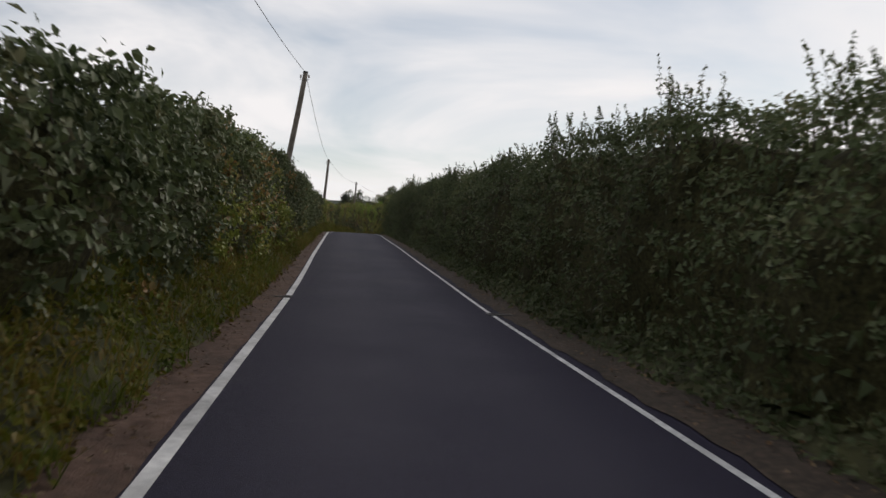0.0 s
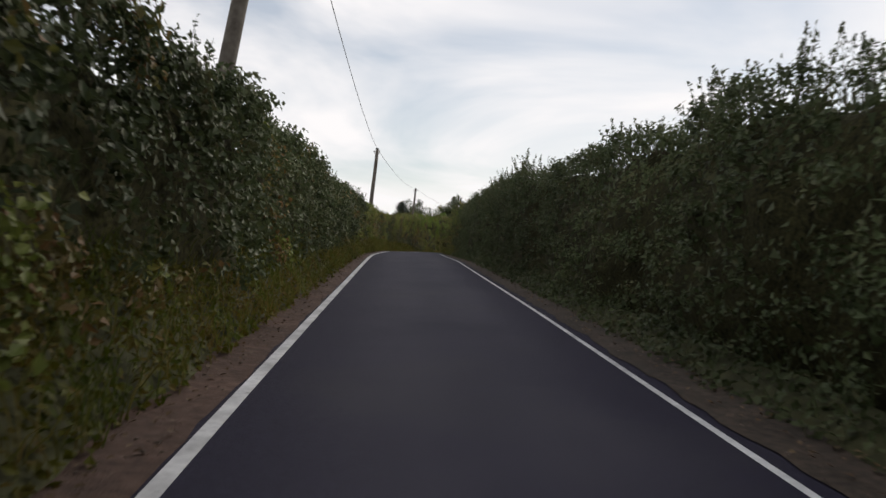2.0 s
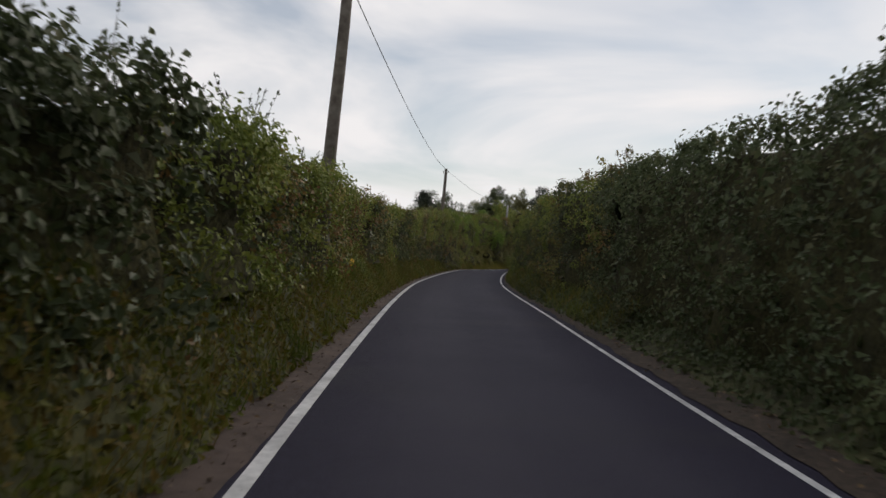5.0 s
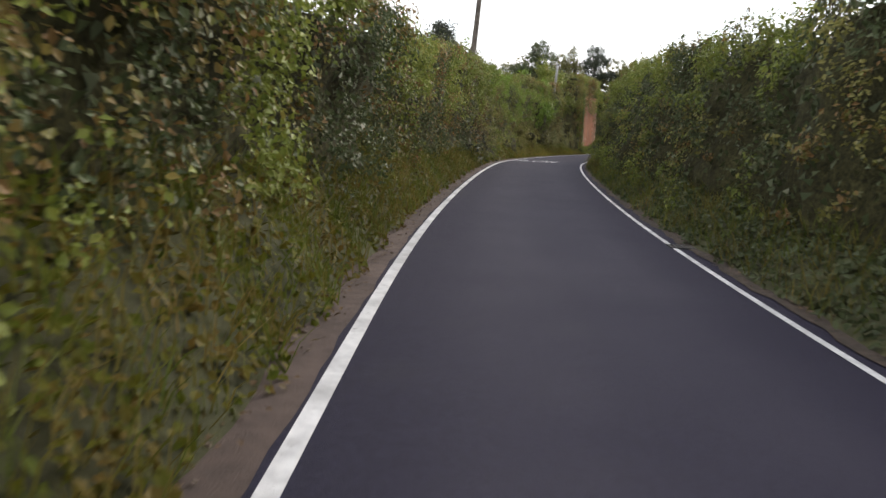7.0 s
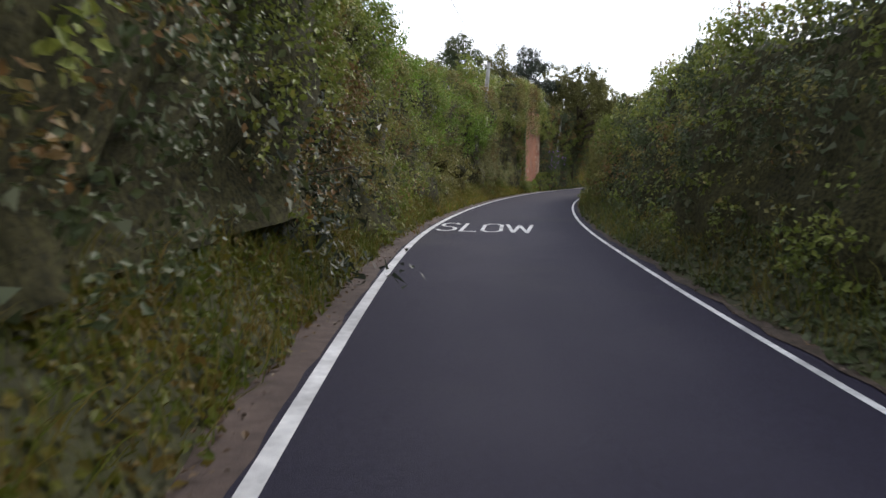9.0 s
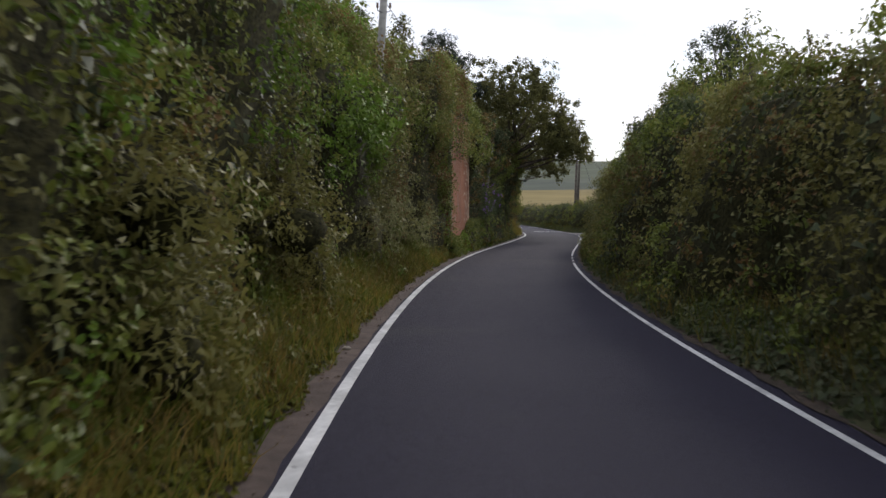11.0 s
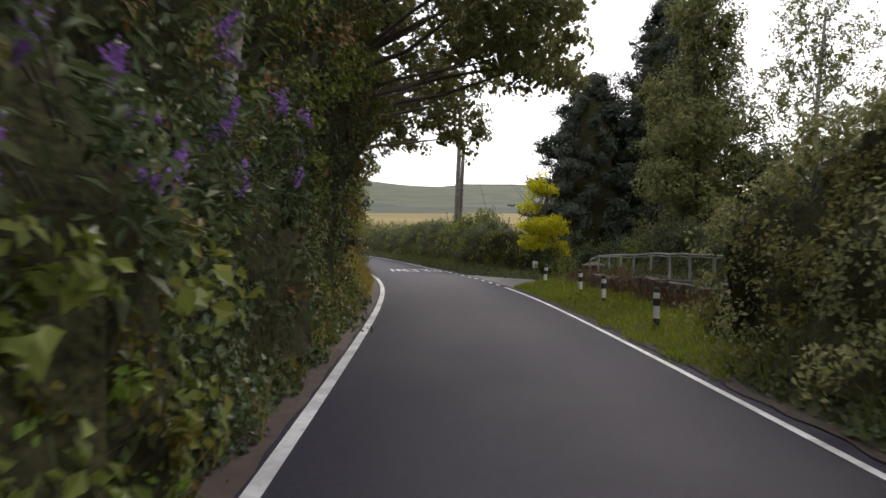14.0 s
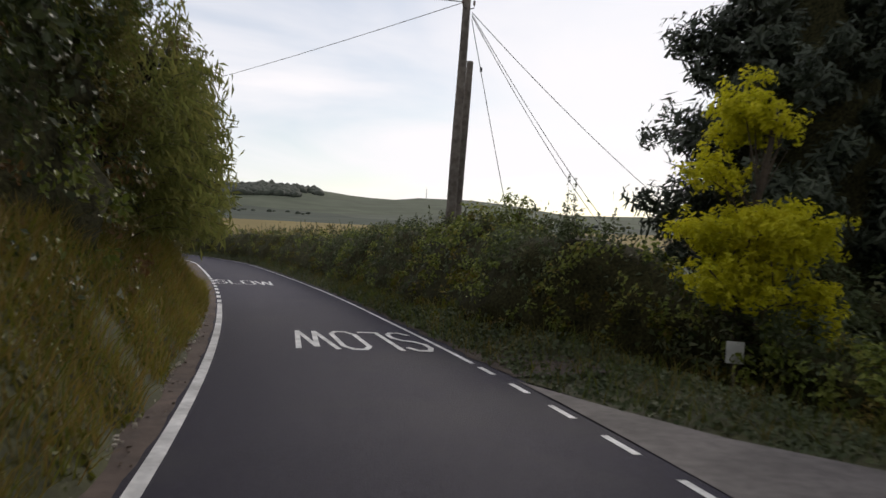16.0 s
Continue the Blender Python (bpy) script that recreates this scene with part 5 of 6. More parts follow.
tree("tree", "round dark green tree behind the hedge", on(136, -8.5), blob_tree(37, 7.0, 3.0, 2.0, 8), M["dark_hedge"], 0.16, 16000, 0.13, 0.6, 37, 0.29, dense=0.6)
tree("tree", "round dark green tree behind the hedge", on(146, -10.5), blob_tree(38, 8.0, 3.0, 2.0, 8), M["dark_hedge"], 0.16, 16000, 0.13, 0.6, 38, 0.29, dense=0.6)
tree("tree", "tall green tree behind the shrubs and fence", on(166.7, 8.7), blob_tree(39, 8.4, 2.5, 1.0, 11) + open_top(39, 7.6, 10.6, 2.3, 26), M["dark_hedge"], 0.18, 36000, 0.12, 0.6, 39, 0.24, fill=0.45, dense=0.35)
tree("tree", "tall grey-green tree behind the hedge", on(146, 6.4), blob_tree(45, 6.0, 2.4, 1.5, 9), M["hedge"], 0.18, 14000, 0.12, 0.6, 45, 0.29, dense=0.6)
tree("tree", "small open tree rising above the hedge", on(134, 5.6), blob_tree(57, 4.9, 1.5, 1.8, 8), M["hedge"], 0.08, 7000, 0.09, 0.6, 57, 0.2)
tree("birch_tree", "tall slender grey-green birch tree beyond the handrail fence", on(180.6, 8.1), blob_tree(40, 7.9, 1.8, 1.4, 12) + open_top(40, 7.6, 10.2, 1.15, 14), M["birch"], 0.13, 40000, 0.115, 0.65, 40, 0.26, fill=0.5, dense=0.35)
tree("birch_tree", "thin open birch tree with pale limbs", on(180.5, 12.0), blob_tree(41, 9.6, 2.3, 2.0, 12), M["birch"], 0.12, 13000, 0.11, 0.65, 41, 0.22, bark=M["rail"])
tree("shrub", "light green leafy shrub behind the handrail fence", on(182.6, 7.2), blob_tree(42, 2.7, 0.95, 0.3, 8), M["birch"], 0.05, 9000, 0.08, 0.6, 42, 0.16)
tree("shrub", "dark shrub behind the handrail fence", on(171, 8.0), blob_tree(46, 3.6, 2.0, 0.3, 7), M["dark_hedge"], 0.06, 14000, 0.10, 0.6, 46, 0.22, dense=0.6)
tree("tree", "dark bushy tree behind the handrail fence", on(180.5, 10.2), blob_tree(55, 4.6, 2.3, 0.3, 8), M["dark_hedge"], 0.1, 16000, 0.12, 0.6, 55, 0.25, dense=0.6)
tree("tree", "dark bushy tree behind the handrail fence", on(178.0, 13.0), blob_tree(56, 5.6, 2.6, 0.3, 8), M["dark_hedge"], 0.1, 16000, 0.12, 0.6, 56, 0.25, dense=0.6)
tree("shrub", "dark shrub behind the handrail fence", on(166.5, 7.6), blob_tree(47, 4.2, 2.0, 0.3, 7), M["dark_hedge"], 0.06, 14000, 0.10, 0.6, 47, 0.22, dense=0.6)
conifer("tall dark cypress beside the drive", on(191.0, 8.4), 9.0, 2.75, 80000, 43, leaf=0.20, full=True)
conifer("tall dark cypress behind the golden tree", on(190.4, 11.6), 12.6, 3.2, 60000, 44, leaf=0.2, full=True)


def gold_sprays():
    """Flat drooping sprays of leaf in a small upper and a broad lower crown."""
    r = random.Random(48)
    out = []
    for n, (cx, cy, cz), (rx, ry, rz), size in ((12, (0.0, 0.0, 4.05), (0.45, 0.42, 0.34), 0.22), (6, (-0.5, 0.1, 3.3), (0.35, 0.3, 0.28), 0.18), (26, (-0.15, -0.25, 2.22), (1.12, 0.8, 0.55), 0.27), (9, (0.65, -0.5, 1.45), (0.45, 0.4, 0.36), 0.20)):
        for i in range(n):
            a, q, u = i * 2.4 + r.random(), math.sqrt((i + 0.5) / n), r.uniform(-1, 1)
            k = math.sqrt(max(0.1, 1 - 0.8 * u * u))
            w = size * r.uniform(0.75, 1.3)
            out.append((cx + rx * q * k * math.cos(a), cy + ry * q * k * math.sin(a), cz + rz * u - 0.18 * q, w, w * 0.9, 0.075))
    return out


tree("golden_tree", "small tree with bright yellow-green leaves at the drive", on(187.8, 5.1), gold_sprays(), M["gold"], 0.06, 15000, 0.095, 0.45, 48, 0.11, 14, fill=0.5, simple=False)
tree("shrub", "dark undergrowth behind the golden tree", on(188.5, 7.0), blob_tree(49, 2.2, 2.0, 0.1, 5), M["dark_hedge"], 0.05, 12000, 0.10, 0.6, 49, 0.22, dense=0.6)
tree("shrub", "dark undergrowth beside the drive", on(186.6, 7.0), blob_tree(50, 1.3, 1.2, 0.0, 4), M["dark_hedge"], 0.05, 9000, 0.09, 0.6, 50, 0.2, dense=0.6)
tree("tree", "drooping grey-green tree on the bank inside the bend", on(192.8, -5.2), blob_tree(51, 5.4, 2.3, 1.2, 12), M["olive"], 0.2, 40000, 0.17, 0.27, 51, 0.3, dense=0.4)
tree("tree", "dark tree on the bank inside the bend", on(184, -5.4), blob_tree(52, 7.2, 2.9, 1.2, 9) + lobes_by_lane(on(184, -5.4), [(185.5, -3.05, 4.7, 0.85)]), M["dark_hedge"], 0.2, 34000, 0.105, 0.6, 52, 0.26, 18, dense=0.28, simple=False)
# added tree, hidden behind the bank, to stop sky light coming through the leaves
tree("tree", "added dense tree blocking the sky behind the ivy-clad bank", on(178.5, -6.3), blob_tree(67, 8.2, 2.7, 0.6, 10), M["dark_hedge"], 0.18, 20000, 0.13, 0.6, 67, 0.28, dense=0.7)
WALL_END = on(149.6, -3.2)
tree("shrub", "dark ivy-clad shrub growing against the wall end", WALL_END, lobes_by_lane(WALL_END, [(149.75, -2.75, 0.9, 0.5), (149.8, -2.7, 1.7, 0.5), (149.75, -2.7, 2.5, 0.52), (149.8, -2.72, 3.3, 0.5), (149.75, -2.75, 4.1, 0.55), (149.8, -2.8, 4.9, 0.6)]), M["hedge"], 0.05, 15000, 0.06, 0.7, 64, 0.18, 16, dense=0.75, simple=False)
tree("bush", "bushy growth round the foot of the tall pole", on(196.5, 4.6), blob_tree(53, 2.7, 1.4, 0.2, 5), M["hedge"], 0.04, 9000, 0.11, 0.6, 53, 0.25, dense=0.6)

FIELD_BUSH = (23.7, 230.0, float(land(np.array([23.7]), np.array([230.0]))[0]))
tree("bush", "round grey-green bush standing out in the field", FIELD_BUSH, blob_tree(58, 3.4, 2.6, 0.2, 7), M["birch"], 0.08, 9000, 0.16, 0.6, 58, 0.3, dense=0.7)


MAST = (1240 * math.sin(radians(20.3)), 170 + 1240 * math.cos(radians(20.3)))
v, f = tube([(0, 0, -2), (0, 0, 9), (0, 0, 19)], [0.55, 0.4, 0.18], 6)
mast = tagged(mesh_object("radio_mast", v, f, M["rail"]), "thin grey radio mast on the crest of the down", "mast")
mast.location = (*MAST, float(land(np.array([MAST[0]]), np.array([MAST[1]]))[0]))


def bamboo():
    """Arching canes with long hanging leaves on the bank inside the bend."""
    rng = np.random.default_rng(77)
    foot = np.array(on(192.5, -3.3, 1.1))
    root = thing("bamboo", "arching green bamboo canes with long drooping leaves", "bamboo", tuple(foot))
    canes, places, along = [], [], []
    for i in range(150):
        s0 = rng.uniform(188.0, 198.0)
        a = lane(s0, rng.uniform(-3.7, -3.0), 1.2)
        hi = rng.uniform(1.5, 4.4)
        b = lane(s0 + rng.normal(0.2, 0.5), rng.uniform(-2.15, -1.6) - 0.45 * max(0.0, hi - 3.4), hi)
        top = lane(s0, rng.uniform(-3.1, -2.6), hi + rng.uniform(0.3, 0.8))
        t = np.linspace(0, 1, 8)[:, None]
        q = (1 - t) ** 2 * a + 2 * t * (1 - t) * top + t**2 * b
        canes.append(tube(q - foot, np.linspace(0.011, 0.003, 8), 5))
        n = 80
        u = 0.35 + 0.65 * rng.random(n)
        at = np.stack([np.interp(u, t[:, 0], q[:, k]) for k in range(3)], -1)
        places.append(at + rng.normal(0, 0.09, (n, 3)) - foot)
    v, f = joined(canes)
    mesh_object("canes", v, f, M["twig"], root)["kind"] = "stuff"
    p = np.concatenate(places)
    out = unit(np.array(lane(192, 0.0)) - np.array(lane(192, -1.0)))
    leaves("leaves", p, np.tile(out * 0.6 + [0, 0, 0.5], (len(p), 1)), 0.2, M["bamboo"], root, wide=0.16, droop=1.7, rng=rng)["kind"] = "stuff"


bamboo()

# ---------------- brick wall ----------------


def brick_wall():
    a, b = Vector(lane(150.5, -2.32)), Vector(lane(155.35, -2.32))
    length = (b - a).length
    turn = math.degrees(math.atan2(b.y - a.y, b.x - a.x))
    root = thing("brick_wall", "tall old red brick wall end with pale mineral stains", "wall", (a.x, a.y, a.z - 0.1), turn)
    H, T = 5.0, 0.42
    part("mortar_body", box_bm(length - 0.012, T, H, (length / 2, T / 2 + 0.0018, H / 2)), M["mortar"], root, "brown sandy mortar")
    course, bl, bh = 0.075, 0.225, 0.065
    rng = np.random.default_rng(61)
    bm = box_bm(0.219, 0.1025, 0.069, bevel=0.002)
    me = bpy.data.meshes.new("brick")
    bm.to_mesh(me)
    bm.free()
    me.materials.append(M["brick"])
    me_pale = me.copy()
    me_pale.materials.clear()
    me_pale.materials.append(M["pale_brick"])
    unit_v = np.array([v.co for v in me.vertices])
    unit_f = [tuple(p.vertices) for p in me.polygons]
    rest, pale = [], []
    for j in range(int(H / course)):
        x = 0.1125 * (j % 2) + 0.1
        z = (j + 0.5) * course
        while x < length - 0.05:
            near = 1.0 < z < 2.1 and 0.4 < x < length - 0.6
            y = 0.051 + rng.normal(0, 0.0009)
            if near:
                ob = new("brick", me_pale if rng.random() < np.interp(x, [length - 1.5, length - 0.38], [0.0, 0.5]) else me)
                ob.parent = root
                ob.matrix_basis = pose(x, y, z, rng.normal(0, 0.08), rng.normal(0, 0.15), rng.normal(0, 0.08))
            else:
                (pale if x > length - 0.38 or rng.random() < np.interp(x, [length - 1.5, length - 0.38], [0.0, 0.5]) else rest).append((unit_v + np.array([x, y - (0.012 if x > length - 0.38 else 0), z]), unit_f))
            x += bl
    v, f = joined(rest)
    ob = mesh_object("brick_courses", v, f, M["brick_rest"], root)
    ob["kind"] = "stuff"
    part("pier_body", box_bm(0.38, 0.06, H, (length - 0.195, 0.0238, H / 2)), M["pale_brick"], root)
    v, f = joined(pale)
    ob = mesh_object("pier_courses", v, f, M["pale_brick"], root, "pale sandy brick edge of the wall")
    ob["kind"] = "stuff"
    return root, length


def wall_repairs(root, end):
    """A ragged column of pale rubble where the wall was once toothed in, a plastered hole and two lime runs."""
    rng = np.random.default_rng(62)
    z = 0.35
    while z < 1.75:
        h = rng.uniform(0.07, 0.16)
        w = rng.uniform(0.13, 0.26)
        x = 0.72 + rng.normal(0, 0.03)
        bm = box_bm(w, 0.05, h * 0.94, (x - w / 2 + 0.1, 0.018 + rng.normal(0, 0.002), z + h / 2), bevel=0.009)
        part("stone", bm, M["lime_stone"] if rng.random() < 0.7 else M["pale_brick"], root)
        z += h
    patch = part("plaster_patch", box_bm(0.23, 0.02, 0.19, (1.42, 0.007, 1.42), bevel=0.002), M["pale_brick"], root, "pale square plaster patch")
    part("lime_run", box_bm(0.035, 0.016, 0.42, (2.74, 0.006, 1.5), bevel=0.002), M["lime_stone"], root, "pale lime streak")
    part("lime_run", box_bm(0.05, 0.016, 0.16, (2.45, 0.003, 2.35), bevel=0.003), M["lime_stone"], root, "pale lime streak")


def wall_ivy():
    """Thin strands of ivy that hang down the near end of the wall."""
    rng = np.random.default_rng(63)
    foot = np.array(lane(150.6, -2.3, 0.1))
    root = thing("ivy", "thin ivy strands hanging down the brick wall", "ivy", tuple(foot))
    stems, lp = [], []
    for i in range(34):
        near = i < 24
        s = rng.uniform(150.3, 150.62) if near else rng.uniform(151.0, 155.3)
        hi, lo = 5.0, rng.uniform(0.5, 2.6) if near else rng.uniform(3.3, 4.2)
        t = np.linspace(0, 1, 9)
        sway = np.cumsum(rng.normal(0, 0.035, 9))
        q = lane(s + sway, -2.27 - 0.02 * rng.random(9), hi + (lo - hi) * t) - foot
        stems.append(tube(q, [0.005] * 8 + [0.002], 4))
        n = int((hi - lo) * 42)
        u = rng.random(n)
        at = np.stack([np.interp(u, t, q[:, k]) for k in range(3)], -1)
        lp.append(at + rng.normal(0, 0.035, (n, 3)))
    v, f = joined(stems)
    mesh_object("strand", v, f, M["twig"], root)["kind"] = "stuff"
    lp = np.concatenate(lp)
    out = unit(np.array(lane(150.6, 0.0)) - np.array(lane(150.6, -1.0)))
    leaves("leaves", lp, np.tile(out, (len(lp), 1)), 0.055, M["ivy"], root, wide=0.85, rng=rng)["kind"] = "stuff"


wall_repairs(*brick_wall())
wall_ivy()

# ---------------- buddleia ----------------


def buddleia():
    rng = np.random.default_rng(71)
    foot = on(160.5, -2.75)
    root = thing("buddleia", "buddleia bush with purple flower spikes", "bush", foot)
    n = 26
    ends = lane(rng.uniform(156.6, 163.2, n), rng.uniform(-2.08, -1.92, n), 1.55 + 1.2 * rng.random(n)) - np.array(foot)
    v, f = joined([tube([(0, 0, 0), e * [0.35, 0.35, 0.75], e], [0.016, 0.009, 0.004], 5) for e in ends])
    mesh_object("stem_growth", v, f, M["twig"], root)["kind"] = "stuff"
    p, face = clumps(rng, np.repeat(ends, 3, 0) - rng.uniform(0, 0.5, (3 * n, 3)) * [-0.3, 0.2, 1] + [-0.12, 0, 0], unit(np.repeat(ends, 3, 0)), 24, 0.24)
    leaves("foliage", p, face, 0.1, M["ivy"], root, wide=0.3, rng=rng)["kind"] = "stuff"
    for e in ends:
        t = rng.random(150)
        axis = unit(np.array([[0.3, 0.1, 0.6 * rng.choice([-1, 1])]]) + rng.normal(0, 0.3, (1, 3)))[0]
        q = e + axis * (t * 0.17)[:, None] + rng.normal(0, 1, (150, 3)) * (0.026 * (1.05 - t))[:, None]
        leaves("flower_spike", q, rng.normal(0, 1, (150, 3)), 0.025, M["flower"], root, "purple flower spike", wide=0.8, rng=rng)["kind"] = "stuff"


buddleia()

# ---------------- marker posts, rail fence, pier, drive ----------------


def marker_post():
    root = thing("marker_post", "short black and white banded marker post in the grass", "post", group="marker posts")
    z = 0.0
    for name, h, mat in (("shaft", 0.19, "black"), ("band", 0.185, "white"), ("shaft", 0.11, "black"), ("band", 0.085, "white"), ("shaft", 0.03, "black")):
        r = 0.05
        bm = bmesh.new()
        bmesh.ops.create_cone(bm, cap_ends=True, segments=14, radius1=r, radius2=r, depth=h, matrix=Matrix.Translation((0, 0, z + h / 2)))
        part(name, bm, M[mat], root)
        z += h
    # a rounded black top
    bm = bmesh.new()
    bmesh.ops.create_uvsphere(bm, u_segments=14, v_segments=8, radius=0.051, matrix=Matrix.Translation((0, 0, z)))
    part("cap", bm, M["black"], root, "rounded black cap", smooth=True)
    return root


post = marker_post()
POSTS = [(167.75, 2.52, 0, 0), (172.05, 2.74, 1, -1), (174.75, 2.88, -2, 0), (178.95, 2.87, -4, 9)]
for i, (s, o, tx, ty) in enumerate(POSTS):
    x, y, z = lane(s, o)
    m = pose(float(x), float(y), float(z) + 0.02, tx, ty, 0)
    if i:
        copy_thing(post, m)
    else:
        post.matrix_basis = m


def stone_wall():
    """A low dry retaining wall of uneven stones in rough courses."""
    rng = np.random.default_rng(83)
    place = lane(171, 3.78)
    root = thing("stone_wall", "low dark stone retaining wall below the handrail", "wall", tuple(place))
    s = np.arange(162.5, 177.1, 0.5)
    face, top = table(s, [(162, 3.72), (171, 3.78), (175, 3.66), (178.5, 3.82)]), table(s, [(162, 0.72), (170, 0.68), (174, 0.55), (178.5, 0.46)])
    ribbon("wall_core", s, [(face + 0.05, -0.05), (face + 0.05, top - 0.03), (face + 0.4, top - 0.02), (face + 0.4, -0.05)], M["wall_earth"], "", "", "", root)
    root.children[0].matrix_parent_inverse = Matrix.Translation(-Vector(place))
    kinds = []
    for i in range(7):
        bm = box_bm(1, 1, 1, bevel=0.16)
        for v in bm.verts:
            v.co += Vector(rng.normal(0, 0.055, 3))
        me = bpy.data.meshes.new("wall_stone")
        bm.to_mesh(me)
        bm.free()
        me.materials.append(M["stone"])
        kinds.append(me)
    h0 = 0.0
    for row in range(6):
        hh = (0.13, 0.11, 0.14, 0.10, 0.12, 0.12)[row]
        d = 162.6 + 0.2 * rng.random()
        while d < 176.8:
            ln = rng.uniform(0.22, 0.52)
            f_ = float(table(d, [(162, 3.72), (171, 3.78), (175, 3.66), (178.5, 3.82)]))
            t_ = float(table(d, [(162, 0.72), (170, 0.68), (174, 0.55), (178.5, 0.46)]))
            z = h0 + hh / 2 + rng.normal(0, 0.012)
            if z + hh * 0.3 < t_:
                ob = new("wall_stone", kinds[int(rng.integers(7))])
                ob.parent = root
                p = lane(d + ln / 2, f_ + 0.06 + rng.normal(0, 0.012), z) - place
                ob.matrix_basis = pose(*[float(k) for k in p], rng.normal(0, 3), rng.normal(0, 3), math.degrees(heading(d)) + rng.normal(0, 3)) @ Matrix.Diagonal((0.18, ln * 0.97, hh * rng.uniform(0.88, 1.06), 1))
            d += ln
        h0 += hh


stone_wall()


def rail_fence():
    """A metal handrail on slim posts along the top of the stone wall."""
    offs, rises = [(163, 4.05), (167.4, 4.1), (171.2, 4.3), (175.2, 4.5), (179.2, 4.72), (181.4, 4.93)], [(163, 0.52), (169.4, 0.48), (173.2, 0.44), (177.2, 0.36), (179.2, 0.34), (181.4, 0.2)]
    line = [(s, float(table(s, offs)), float(table(s, rises))) for s in (163.1, 164.5, 166.0, 167.4, 168.85, 170.15, 171.55, 173.0, 174.55, 176.1, 177.4, 178.7, 180.15, 181.4)]
    root = thing("rail_fence", "grey metal handrail fence on a low stone wall", "fence", tuple(lane(172, 4.3)))
    shift = -np.array(root.matrix_basis.translation)
    rng = np.random.default_rng(81)
    tops = []
    for s, o, h in line:
        p = lane(s, o, h - 0.3) + shift
        t = lane(s, o, h + 0.62) + shift + rng.normal(0, 0.012, 3)
        v, f = tube([p, (p + t) / 2, t], [0.03, 0.03, 0.03], 8)
        mesh_object("fence_post", v, f, M["steel"], root)
        tops.append(t)
    for rise, r in ((0.02, 0.018), (-0.03, 0.012)):
        for a, b in zip(tops[:-1], tops[1:]):
            m_ = (a + b) / 2 + rng.normal(0, 0.012, 3)
            v, f = tube([a + [0, 0, rise], m_ + [0, 0, rise], b + [0, 0, rise]], [r, r, r * 0.95], 7)
            mesh_object("rail", v, f, M["steel"], root)


bank("fence_bank", "rough bank of dead stalks and brambles beside the gate", 1, 174.6, 181.4, [(174.6, 3.5), (177, 3.45), (181, 3.5)], [(174.6, 4.2), (181, 4.9)], [(174.6, 0.3), (176.5, 0.45), (181, 0.25)], 28, 620, 160, mats=("brown_hedge", "dead"), leaf=0.06, blade=0.3, soil=M["wall_earth"])
bank("wall_weeds", "brown brambles and dead stalks at the foot of the stone wall", 1, 166, 175.0, [(166, 3.5), (175, 3.45)], [(166, 3.74), (175, 3.74)], [(166, 0.3), (170, 0.22), (175, 0.34)], 31, 420, 150, mats=("brown_hedge", "dead"), leaf=0.06, blade=0.34, soil=M["wall_earth"])
bank("wall_top", "ivy and weeds along the top of the stone wall", 1, 162.5, 178, [(162.5, 3.85), (178, 3.85)], [(162.5, 4.4), (178, 4.6)], [(162.5, 0.72), (170, 0.68), (178, 0.52)], 29, 200, 60, mats=("dark_hedge", "grass"), leaf=0.06, blade=0.2)
hedge("hedge", "dark tangled undergrowth behind the handrail fence", 1, 165.5, 181.5, [(165.5, 5.0), (181.5, 6.0)], [(165.5, 5.4), (181.5, 6.5)], [(165.5, 2.3), (172, 1.9), (177, 1.7), (181.5, 1.3)], D_, foot_h=0.3, seed=17, density=380, leaf=0.08, rough=0.4, sprigs=5, ends=(0, 0.6), mats=[(D_, 0.85), (H_, 0.15)])

rail_fence()


def pier():
    x, y, z = lane(184.9, 6.22)
    root = thing("brick_pier", "low red brick gate pier with a stone cap", "pier", (float(x), float(y), float(z)), -36)
    part("mortar_body", box_bm(0.645, 0.645, 1.05, (0, 0, 0.525)), M["mortar"], root)
    bm = box_bm(0.215, 0.1025, 0.065, bevel=0.004)
    me = bpy.data.meshes.new("brick")
    bm.to_mesh(me)
    bm.free()
    me.materials.append(M["brick"])
    rng = np.random.default_rng(91)
    for j in range(14):
        for q in range(4):
            for k in (-0.226, 0.0, 0.226):
                k2 = k + (0.05 if j % 2 else -0.05)
                m = Matrix.Rotation(q * math.pi / 2, 4, "Z") @ pose(k2, -0.274 + rng.normal(0, 0.002), 0.04 + j * 0.075)
                ob = new("brick", me)
                ob.parent = root
                ob.matrix_basis = m
    bm = bmesh.new()
    bmesh.ops.create_cone(bm, cap_ends=True, segments=4, radius1=0.54, radius2=0.12, depth=0.10, matrix=Matrix.Translation((0, 0, 1.155)) @ Matrix.Rotation(math.pi / 4, 4, "Z"))
    part("cap_slope", bm, M["concrete"], root, "grey stone cap")
    part("cap_slab", box_bm(0.78, 0.78, 0.055, (0, 0, 1.08), 0.008), M["concrete"], root, "grey stone cap")

pier()


